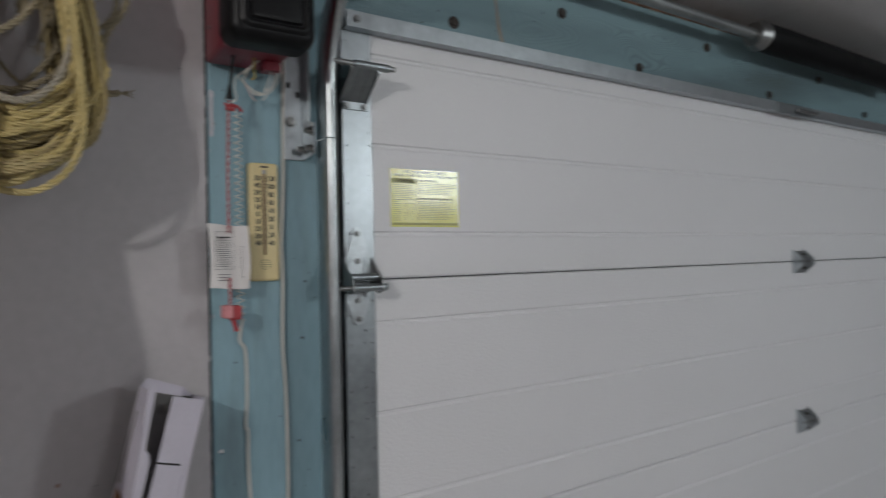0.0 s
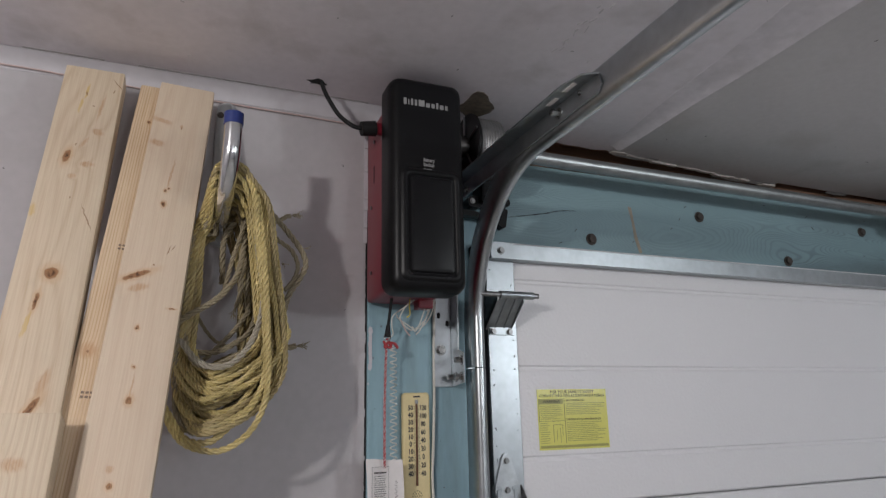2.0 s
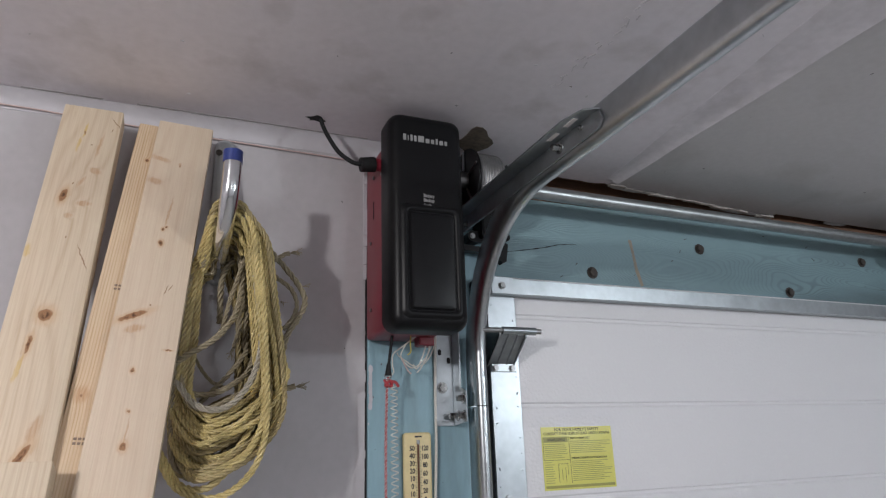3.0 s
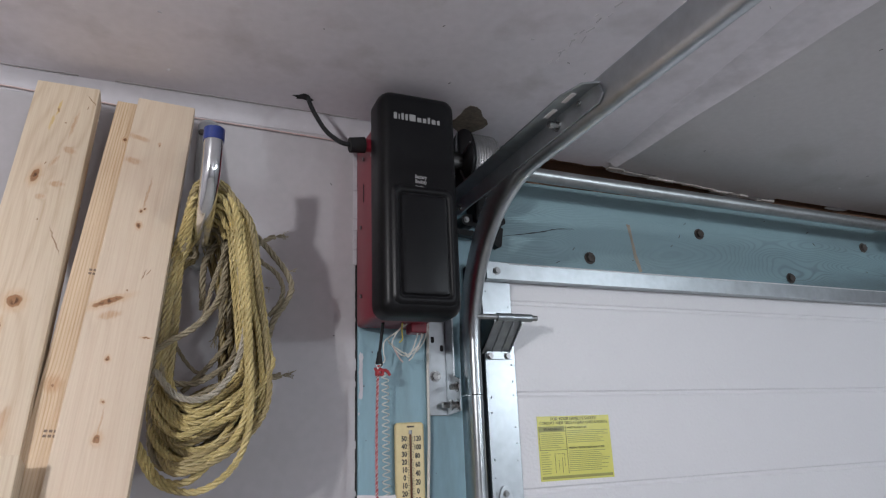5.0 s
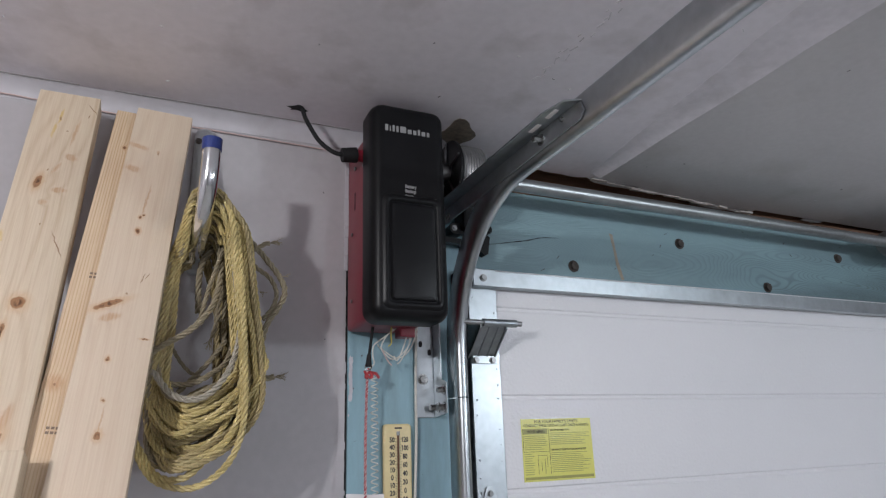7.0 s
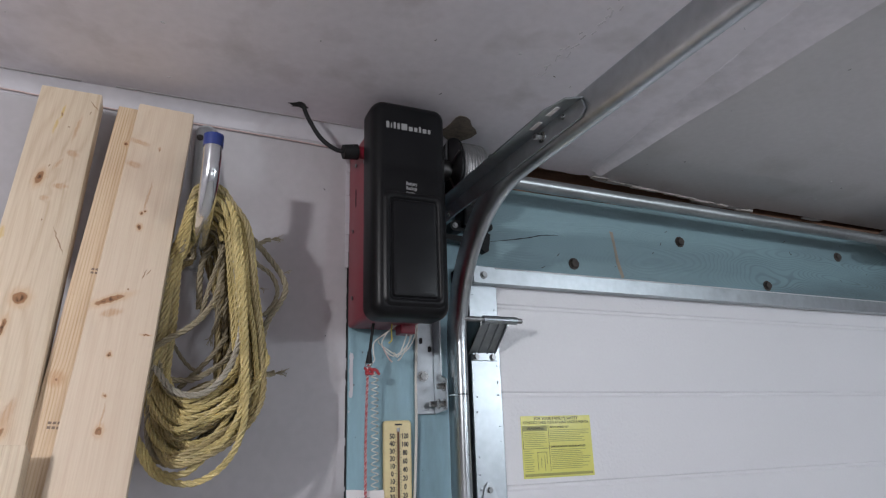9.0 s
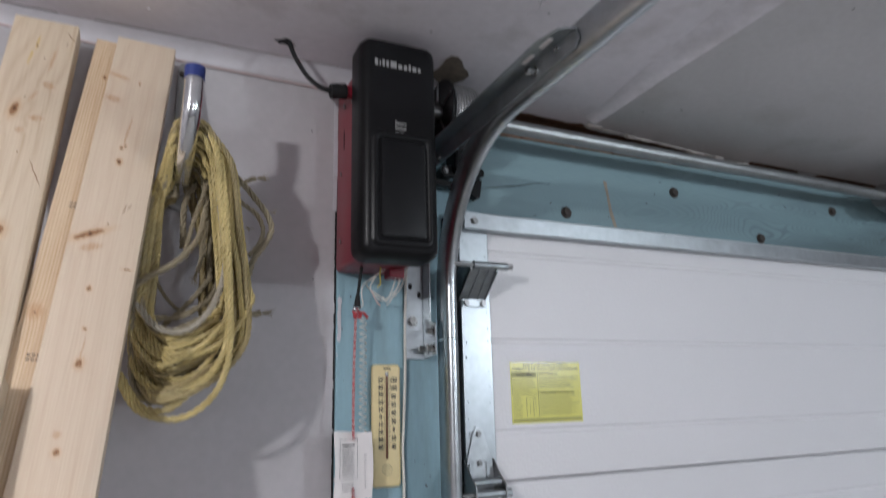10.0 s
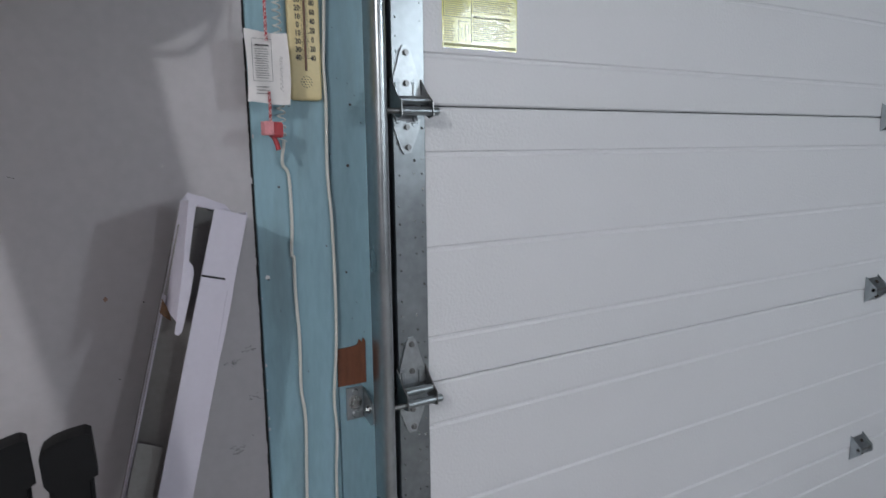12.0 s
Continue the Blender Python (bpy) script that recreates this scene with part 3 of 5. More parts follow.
tagged(part("bare_patch", prism(out, WY + 0.0015, WY + 0.007), RUSTY), "unpainted red-brown patch on the blue jamb", "bare patch", kind="structure")


# ---- the overhead door ----
door = thing("garage_door", "white embossed steel sectional garage door, closed", "garage door")
for i in range(4):
    z0 = SEAM - i * SEC
    z1 = z0 + SEC - (0.003 if i == 1 else 0.0016) if i else 2.128
    prof = [(0.045, z0), (0.004, z0), (0.0, z0 + 0.004)]
    for g in (0.090, 0.266, 0.445):
        zz = z0 + g
        prof += [(0.0, zz - 0.007), (0.0034, zz - 0.003), (0.0034, zz + 0.002), (0.0, zz + 0.005)]
    prof += [(0.0, z1 - 0.004), (0.004, z1), (0.045, z1)]
    section = part("section", prism(prof, DX0 + 0.002, DX1, "x"), DOOR_WHITE, door)
    # folded steel end stile with its punched dots
    # lower stiles get the darker zinc, in place of the dark room they reflect
    part("end_stile", box((DX0, 1.970), (-0.0035, 0.046), (z0 + 0.002, z1 - 0.001), 0.0012, 1), ZINC if i == 0 else ZINC_DULL_SHADED, section, "galvanised steel end stile")
    part("end_stile", box((DX1 - 0.066, DX1 + 0.002), (-0.0035, 0.046), (z0 + 0.002, z1 - 0.001), 0.0012, 1), ZINC_DULL_SHADED, section, "galvanised steel end stile")
    bm = bmesh.new()
    rng = random.Random(20 + i)
    for k in range(17):
        for xx in (1.914, 1.962) if i == 0 else (1.914, 1.946, 1.962):
            if rng.random() < (0.62 if i == 0 else 0.75):
                add_rod(bm, (xx + rng.uniform(-0.002, 0.002), -0.0035, z0 + 0.03 + k * 0.029 + rng.uniform(-0.005, 0.005)), (xx, -0.0048, z0 + 0.03 + k * 0.029), 0.0015 if i == 0 else 0.0022, 7, 0.0010)
    part("punched_dots", bm, ZINC_DULL_SHADED if i == 0 else BOLT, section)
# stiffening angle along the top edge
bm = prism([(-0.030, 2.084), (-0.0275, 2.084), (-0.0275, 2.112), (0.0, 2.112), (0.0, 2.115), (-0.030, 2.115)], 1.906, DX1, "x")
strut = part("top_strut", bm, ZINC, door, "galvanised steel stiffening angle")
part("bolt", bolt((1.928, -0.030, 2.100), (0, -1, 0), 0.0055, 0.004, 0.008), STEEL, strut)
part("strut_web", box((1.908, DX1), (-0.0275, -0.0045), (2.084, 2.0855)), ZINC_DULL_SHADED, strut)
# upper roller bracket: a sloping plate, two flanges and the roller's sleeve
bracket = part("roller_bracket", prism([(-0.006, 1.944), (-0.062, 1.994), (-0.059, 1.998), (-0.006, 1.951)], 1.898, 1.957, "x"), ZINC_DULL_SHADED, door, "galvanised steel top roller bracket")
part("base_flange", box((1.907, 1.962), (-0.0075, -0.0035), (1.930, 1.948), 0.0006, 1), ZINC, bracket)
for xx in (1.898, 1.955):
    part("side_flange", prism([(-0.004, 1.940), (-0.064, 1.990), (-0.066, 2.006), (-0.050, 2.010), (-0.004, 2.003)], xx, xx + 0.0022, "x"), STEEL if xx < 1.9 else ZINC_DULL_SHADED, bracket)
for xx in (1.918, 1.938):
    part("rib", prism([(-0.008, 1.944), (-0.0645, 1.994), (-0.0625, 1.997), (-0.006, 1.948)], xx, xx + 0.003, "x"), ZINC_DULL_SHADED, bracket)
part("sleeve", rod((1.905, -0.062, 2.002), (1.978, -0.062, 2.002), 0.0078, 16), ZINC_DULL_SHADED, bracket, smooth=True)
part("roller_shaft", rod((1.862, -0.062, 2.002), (1.990, -0.062, 2.002), 0.0052, 12), STEEL, bracket, smooth=True)
for xx, zz in ((1.914, 1.937), (1.951, 1.937), (1.914, 2.012), (1.951, 2.012)):
    part("bolt", bolt((xx, -0.0036 if zz > 2 else -0.0075, zz), (0, -1, 0), 0.0052, 0.004, 0.0068), STEEL, bracket)


def edge_hinge(x0, zj, far=1):
    """A roller hinge across a joint: two pointed leaves, two sleeves, side ears, four bolts."""
    h = part("hinge", prism([(x0 - 0.028, zj + 0.012), (x0 + 0.030, zj + 0.012), (x0 + 0.027, zj + 0.040), (x0 + 0.010, zj + 0.094), (x0 + 0.005, zj + 0.102), (x0 - 0.005, zj + 0.102), (x0 - 0.010, zj + 0.094), (x0 - 0.026, zj + 0.040)], -0.0072, -0.0036), HINGE, door, "galvanised steel roller hinge")
    part("lower_leaf", prism([(x0 - 0.026, zj - 0.026), (x0 + 0.028, zj - 0.026), (x0 + 0.024, zj - 0.048), (x0 + 0.008, zj - 0.086), (x0 - 0.006, zj - 0.088), (x0 - 0.012, zj - 0.080), (x0 - 0.026, zj - 0.040)], -0.0070, -0.0036), HINGE, h)
    for xx in (x0 - 0.031, x0 + 0.030):
        part("ear", prism([(-0.004, zj + 0.044), (-0.026, zj + 0.020), (-0.050, zj + 0.002), (-0.052, zj - 0.022), (-0.036, zj - 0.026), (-0.004, zj - 0.012)], xx, xx + 0.0022, "x"), STEEL, h)
    part("sleeve", rod((x0 - 0.026, -0.030, zj + 0.005), (x0 + 0.032, -0.030, zj + 0.005), 0.0075, 16), ZINC_DULL_SHADED, h, smooth=True)
    part("sleeve", rod((x0 - 0.030, -0.042, zj - 0.014), (x0 + 0.044, -0.042, zj - 0.014), 0.0075, 16), ZINC_DULL_SHADED, h, smooth=True)
    part("roller_shaft", rod((x0 - 0.066, -0.042, zj - 0.014), (x0 + 0.046, -0.042, zj - 0.014), 0.0048, 10), STEEL, h, smooth=True)
    part("roller", rod((x0 - 0.076, -0.036, zj - 0.014), (x0 - 0.064, -0.036, zj - 0.014), 0.0185, 20), STEEL, h, smooth=True)
    for dx, dz in ((0.0, 0.089), (0.0, 0.036), (0.0, -0.040), (0.002, -0.076)):
        part("bolt", bolt((x0 + dx, -0.0064, zj + dz), (0, -1, 0), 0.0048, 0.004, 0.006), STEEL, h)
    for dx in (-0.019, 0.017):
        bm = bmesh.new()
        for dz in (0.038, -0.034):
            add_rod(bm, (x0 + dx, -0.0062, zj + dz), (x0 + dx, -0.0085, zj + dz), 0.0068, 16)
            add_box(bm, (x0 + dx - 0.004, x0 + dx + 0.004), (-0.010, -0.006), sorted((zj + dz, zj + (0.012 if dz > 0 else -0.022))), 0.001, 1)
        part("embossed_tab", bm, ZINC, h)
    return h


for k in range(3):
    edge_hinge(1.931, SEAM - k * SEC)


def middle_hinge(x0, zj):
    """A small hinge between two sections, a wedge-shaped pair of leaves round a pin."""
    h = part("middle_hinge", prism([(-0.0005, zj + 0.032), (-0.004, zj + 0.034), (-0.030, zj + 0.006), (-0.030, zj - 0.008), (-0.004, zj - 0.040), (-0.0005, zj - 0.038)], x0 - 0.030, x0 + 0.030, "x"), ZINC_DULL_SHADED, door, "dull galvanised hinge")
    part("pin", rod((x0 - 0.036, -0.026, zj), (x0 + 0.036, -0.026, zj), 0.006, 12), STEEL, h, smooth=True)
    part("ear", prism([(-0.0005, zj + 0.040), (-0.034, zj + 0.008), (-0.036, zj - 0.012), (-0.0005, zj - 0.044)], x0 - 0.036, x0 - 0.0325, "x"), ZINC, h)
    part("ear", prism([(-0.0005, zj + 0.040), (-0.034, zj + 0.008), (-0.036, zj - 0.012), (-0.0005, zj - 0.044)], x0 + 0.0325, x0 + 0.036, "x"), ZINC, h)
    part("bolt", bolt((x0, -0.014, zj + 0.020), (0, -0.7, 0.7), 0.006, 0.004, 0.008), RUST, h)
    part("bolt", bolt((x0, -0.017, zj - 0.022), (0, -0.7, -0.7), 0.006, 0.004, 0.008), RUST, h)


for xx in (3.572, 5.15):
    for k in range(3):
        middle_hinge(xx, SEAM - k * SEC)
# pull plate at the top of the door
pull = part("pull_bracket", box((3.40, 3.62), (-0.038, -0.030), (2.078, 2.112), 0.003, 1), ZINC_DULL_SHADED, door, "dull steel pull bracket")
part("pin", rod((3.50, -0.050, 2.092), (3.62, -0.050, 2.092), 0.006, 10), STEEL, pull)

# ---- track, flag bracket and angle ----
track = thing("door_track", "galvanised steel roller track, vertical then curving overhead", "door track")


def track_line(v, z0, z1, y_end):
    """Points (y, z) of the line v metres out from the track's inner flange."""
    cy, cz, r = -0.315, 1.938, 0.26 + v
    line = [(-0.055 + v, z0)]
    if z1 <= 1.94:
        return line + [(-0.055 + v, z1)]
    line += [(cy + r * math.cos(radians(a)), cz + r * math.sin(radians(a))) for a in range(0, 91, 5)]
    return line + [(y_end, cz + r)]


def track_piece(z0, z1, y_end):
    """Web, two flanges and rolled lips of one length of track, 2 mm sheet."""
    section = [(0.0268, 0.009), (0.0275, 0.005), (0.0255, 0.001), (0.0205, -0.0022), (0.014, -0.0035), (0.0075, -0.0022), (0.0025, 0.0015), (0.0, 0.008), (0.0, 0.045), (0.004, 0.050), (0.022, 0.050), (0.0245, 0.046), (0.0225, 0.0445), (0.020, 0.048), (0.005, 0.0478), (0.002, 0.044), (0.002, 0.009), (0.0045, 0.0035), (0.009, 0.0), (0.014, -0.0013), (0.0195, 0.0), (0.0238, 0.0027), (0.0252, 0.006), (0.0248, 0.009)]
    bm = bmesh.new()
    lines = [track_line(v, z0, z1, y_end) for u, v in section]
    rings = [[bm.verts.new((1.850 + 0.85 * u, *lines[i][k])) for i, (u, v) in enumerate(section)] for k in range(len(lines[0]))]
    n = len(section)
    for a, b in zip(rings, rings[1:]):
        for i in range(n):
            j = (i + 1) % n
            bm.faces.new((a[i], a[j], b[j], b[i]))
    bm.faces.new(rings[0][::-1])
    bm.faces.new(rings[-1])
    return bm


# black strip added to keep the gap between jamb and door dark
tagged(part("door_gap_strip", box((1.884, 1.903), (0.016, 0.0348), (0.0, 2.12), 0.003, 1), BLACK_RUBBER), "black strip in the gap between jamb and door", "door seal", kind="structure")
part("vertical_track", track_piece(0.03, 1.861, 0), TRACK, track, smooth=True)
part("curved_track", track_piece(1.863, 3.0, -2.6), TRACK, track, smooth=True)
for zz in (1.045, 0.45):
    foot = part("track_bracket", box((1.812, 1.846), (0.0315, 0.0345), (zz - 0.030, zz + 0.034), 0.001, 1), ZINC, track, "small galvanised jamb bracket")
    part("bracket_arm", prism([(0.0315, zz - 0.028), (0.0315, zz + 0.030), (-0.008, zz + 0.010), (-0.014, zz - 0.010), (-0.014, zz - 0.028), (0.0, zz - 0.034)], 1.846, 1.8495, "x"), ZINC, foot)
    part("bolt", bolt((1.829, 0.0315, zz + 0.004), (0, -1, 0), 0.0095, 0.008, 0.014), BOLT, foot)
    part("bolt", bolt((1.846, 0.004, zz - 0.004), (-1, 0, 0), 0.0048, 0.006, 0.008), BOLT, foot)
    for dz in (-0.020, 0.024):
        part("boss", rod((1.829, 0.0316, zz + dz), (1.829, 0.0292, zz + dz), 0.0072, 16, 0.0050), ZINC, foot, smooth=True)
flag = part("flag_bracket", box((1.800, 1.838), (0.0305, 0.0335), (1.830, 2.30), 0.001, 1), ZINC, track, "tall galvanised flag bracket")
part("flag_leg", prism([(0.0335, 1.830), (-0.028, 1.836), (-0.028, 1.892), (-0.004, 1.900), (-0.004, 2.30), (0.0335, 2.30)], 1.838, 1.8405, "x"), ZINC, flag)
part("bolt", bolt((1.815, 0.0305, 1.902), (0, -1, 0), 0.008, 0.007, 0.011), BOLT, flag)
part("bolt", bolt((1.838, 0.010, 1.848), (-1, 0, 0), 0.006, 0.016, 0.010), BOLT, flag)
for zz in (1.879, 1.847):
    part("bolt", bolt((1.838, -0.018, zz), (-1, 0, 0), 0.0062, 0.012, 0.0095), BOLT, flag)
for zz in (1.955,):
    part("slot", prism(rounded(1.8265, 1.8335, zz - 0.006, zz + 0.006, 0.003), 0.0298, 0.0306), DARK_GAP, flag)
    part("slot", prism(rounded(1.808, 1.815, zz + 0.01, zz + 0.022, 0.003), 0.0298, 0.0306), DARK_GAP, flag)
# horizontal angle behind the curve
angle = part("track_angle", prism([(0.02, 2.204), (0.02, 2.236), (-0.480, 2.236), (-0.500, 2.230), (-0.505, 2.216), (-0.495, 2.206)], 1.8405, 1.8432, "x"), ZINC, track, "galvanised steel angle")
bm = bmesh.new()
out = [(1.8432, 0.02), (1.812, 0.02), (1.812, -0.448), (1.822, -0.488), (1.8432, -0.500)]
add_prism(bm, out, 2.2335, 2.2362, "z")
# same steel as the web; its darker reflection is put into the colour
leg = part("angle_leg", bm, ZINC_DULL_SHADED, angle)
# slots are white patches, painted for the bright ceiling behind the leg
for yy in (-0.405, -0.452):
    part("slot", prism([(1.822, yy - 0.013), (1.829, yy - 0.013), (1.829, yy + 0.013), (1.822, yy + 0.013)], 2.2326, 2.2336, "z"), PAPER, leg)
part("bolt", bolt((1.8405, -0.398, 2.220), (-1, 0, 0), 0.0055, 0.013, 0.009), BOLT, angle)
part("bolt", bolt((1.8405, -0.052, 2.215), (-1, 0, 0), 0.005, 0.004, 0.007), BOLT, angle)
part("bolt", bolt((1.8405, -0.455, 2.226), (-1, 0, 0), 0.003, 0.002, 0.004), BOLT, angle)

angle.location.x = 0.0056

# ---- torsion tube, drum, bolts in the header ----
shaft = thing("torsion_shaft", "bright galvanised torsion tube under the ceiling", "torsion tube")
part("tube", rod((1.70, -0.062, 2.302), (6.95, -0.062, 2.302), 0.0148, 24), TUBE, shaft, smooth=True)
drum = part("cable_drum", rod((1.842, -0.062, 2.302), (1.846, -0.062, 2.302), 0.068, 36), BLACK, shaft, "dark steel cable drum")
part("hub", rod((1.815, -0.062, 2.302), (1.842, -0.062, 2.302), 0.020, 24), STEEL, drum, smooth=True)
for a in range(5):
    t = radians(a * 72 + 20)
    part("spoke", rod((1.839, -0.062 + 0.024 * math.cos(t), 2.302 + 0.024 * math.sin(t)), (1.839, -0.062 + 0.064 * math.cos(t), 2.302 + 0.064 * math.sin(t)), 0.0024, 6), ZINC if a == 1 else STEEL, drum)
helix = [Vector((1.851 + 0.0058 * k / 24, -0.062 + 0.0585 * math.cos(k * math.tau / 24), 2.302 + 0.0585 * math.sin(k * math.tau / 24))) for k in range(24 * 9)]
part("drum_core", rod((1.848, -0.062, 2.302), (1.905, -0.062, 2.302), 0.0565, 32), STEEL, drum, smooth=True)
bm = bmesh.new()
add_tube(bm, helix, 0.0030, 7)
part("lifting_cable", bm, CABLE, drum, "grey wire rope wound on the drum", smooth=True)
cone = part("winding_cone", rod((3.225, -0.062, 2.302), (3.262, -0.062, 2.302), 0.034, 24, 0.046), STEEL, shaft, "dark cast winding cone", smooth=True)
part("spring_core", rod((3.262, -0.062, 2.302), (4.25, -0.062, 2.302), 0.038, 24), BLACK, shaft, smooth=True)
bm = bmesh.new()
add_tube(bm, [Vector((3.262 + 0.0078 * k / 14, -0.062 + 0.041 * math.cos(k * math.tau / 14), 2.302 + 0.041 * math.sin(k * math.tau / 14))) for k in range(14 * 126)], 0.0037, 5)
part("torsion_spring", bm, BLACK, shaft, "black oiled torsion spring", smooth=True)
shaft.matrix_world = Matrix.Translation((1.9, -0.062, 2.302)) @ pose(0, 0, 0, 0, 0.55, 0) @ Matrix.Translation((-1.9, 0.062, -2.302))
plate = thing("end_bearing_plate", "galvanised bearing plate fixed to the header", "bearing plate")
part("plate", box((1.918, 1.922), (-0.105, 0.034), (2.27, 2.335), 0.001, 1), ZINC_DULL_SHADED, plate)
part("foot", box((1.922, 1.965), (0.0275, 0.0298), (2.27, 2.335), 0.0008, 1), ZINC_DULL_SHADED, plate)

monitor = thing("cable_monitor", "black plastic cable tension monitor screwed to the header", "cable monitor")
part("housing", box((1.895, 1.955), (-0.020, 0.0295), (2.205, 2.262), 0.006), BLACK, monitor)
part("ear", prism(rounded(1.870, 1.905, 2.198, 2.222, 0.011), -0.004, 0.0295), BLACK, monitor)
part("ear", prism(rounded(1.945, 1.978, 2.212, 2.230, 0.008), 0.012, 0.0295), BLACK, monitor)
part("screw", bolt((1.880, -0.004, 2.210), (0, -1, 0), 0.004, 0.003, 0.006), STEEL, monitor)
part("arm", prism([(1.80, 2.184), (1.93, 2.176), (1.952, 2.158), (1.960, 2.162), (1.966, 2.200), (1.958, 2.204), (1.948, 2.184), (1.93, 2.188), (1.80, 2.196)], 0.002, 0.020), BLACK, monitor)
for i, (xx, zz) in enumerate(((2.195, 2.161), (2.527, 2.246), (2.817, 2.151), (3.13, 2.258), (3.47, 2.156), (3.80, 2.25), (4.15, 2.16), (4.6, 2.25))):
    b = part("lag_bolt", bolt((xx, WY - 0.0005, zz), (0, -1, 0), 0.010, 0.006, 0.014), RUST)
    tagged(b, "rusty lag bolt head in the blue header", "bolt", "lag bolts in the header")

# ---- the opener ----
opener = thing("door_opener", "wall-mounted garage door opener, black cover on a red case", "garage door opener")
case = part("case", box((1.6600, 1.778), (-0.115, 0.026), (1.988, 2.343), 0.010, 3), RED, opener, "red enamelled case", smooth=True)
part("case_lip", box((1.6575, 1.783), (-0.118, -0.098), (1.984, 2.350), 0.006, 2), RED, opener)
for yy, zz in ((-0.012, 2.17), (-0.012, 2.04), (-0.03, 2.30), (-0.085, 2.285)):
    part("screw", rod((1.6603, yy, zz), (1.6575, yy, zz), 0.0036, 10), STEEL, case)
part("slot", box((1.6593, 1.6610), (-0.030, -0.026), (2.215, 2.250)), DARK_GAP, case)
part("terminal_block", box((1.742, 1.772), (-0.045, -0.015), (1.972, 1.992), 0.003), RED, case)
bm = bmesh.new()
lay = [(0.000, 0.000, -0.112), (0.000, 0.000, -0.146), (0.002, 0.002, -0.156), (0.006, 0.006, -0.164), (0.012, 0.012, -0.1685), (0.018, 0.018, -0.1698), (0.024, 0.024, -0.1700)]
rings = [[bm.verts.new((x, y, z)) for x, z in rounded(1.650 + a, 1.792 - a, 1.979 + b, 2.377 - b, max(0.006, 0.022 - a * 0.7), 6)] for a, b, y in lay]
for a, b in zip(rings, rings[1:]):
    for i in range(len(a)):
        j = (i + 1) % len(a)
        bm.faces.new((a[i], a[j], b[j], b[i]))
bm.faces.new(rings[0])
bm.faces.new(rings[-1][::-1])
cover = part("cover", bm, BLACK, opener, "black moulded plastic cover", smooth=True)
# battery door: a frame, a shallow groove and a raised panel
bm = bmesh.new()
lay = [(-0.004, -0.1700), (0.0, -0.1735), (0.004, -0.1745), (0.007, -0.1735), (0.009, -0.1708), (0.0105, -0.1708), (0.013, -0.1748), (0.017, -0.1760)]
rings = [[bm.verts.new((x, y, z)) for x, z in rounded(1.671 + a, 1.7755 - a, 2.000 + a, 2.194 - a, max(0.004, 0.012 - a * 0.5), 5)] for a, y in lay]
for a, b in zip(rings, rings[1:]):
    for i in range(len(a)):
        j = (i + 1) % len(a)
        bm.faces.new((a[i], a[j], b[j], b[i]))
bm.faces.new(rings[0])
bm.faces.new(rings[-1][::-1])
part("battery_door", bm, BLACK, cover, smooth=True)
# maker's mark as plain blocks, and the printed words
xs = 1.6735
for w, h in ((0.0055, 0.0125), (0.0022, 0.010), (0.0042, 0.0125), (0.0045, 0.0115), (0.0112, 0.0125), (0.0075, 0.0085), (0.0062, 0.0085), (0.0042, 0.0115), (0.0072, 0.0085), (0.0050, 0.0085)):
    part("mark_block", box((xs, xs + w), (-0.1707, -0.1698), (2.318, 2.318 + h), 0.0006, 1), GREY_PRINT, cover)
    xs += w + 0.0030
for k, word in enumerate(("Battery", "Backup", "Capable")):
    lettering("print", word, 0.0088 if k < 2 else 0.006, (1.7095, -0.1703, 2.2125 - k * 0.0085), GREY_PRINT, cover, "LEFT", 0.8, 0.0003)
gland = part("cable_gland", rod((1.6615, -0.078, 2.306), (1.645, -0.078, 2.306), 0.012, 20), RED, opener)
part("plug", rod((1.647, -0.078, 2.306), (1.620, -0.078, 2.302), 0.0148, 20, 0.0135), BLACK_RUBBER, opener, smooth=True)
part("power_cord", tube([(1.626, -0.078, 2.303), (1.605, -0.076, 2.306), (1.580, -0.070, 2.326), (1.562, -0.062, 2.358), (1.552, -0.054, 2.385), (1.546, -0.050, 2.412)], 0.0042, 10), BLACK_RUBBER, opener, "black power cord", smooth=True)
out = [(1.540 + 0.016 * math.cos(a) * (1 + 0.35 * math.sin(4 * a)), -0.048 + 0.010 * math.sin(a) * (1 + 0.4 * math.sin(3 * a))) for a in [k * math.tau / 22 for k in range(22)]]
tagged(part("cord_hole", prism(out, CZ - 0.0008, CZ + 0.004, "z"), DARK_GAP), "ragged dark hole in the ceiling for the cord", "hole", kind="structure")
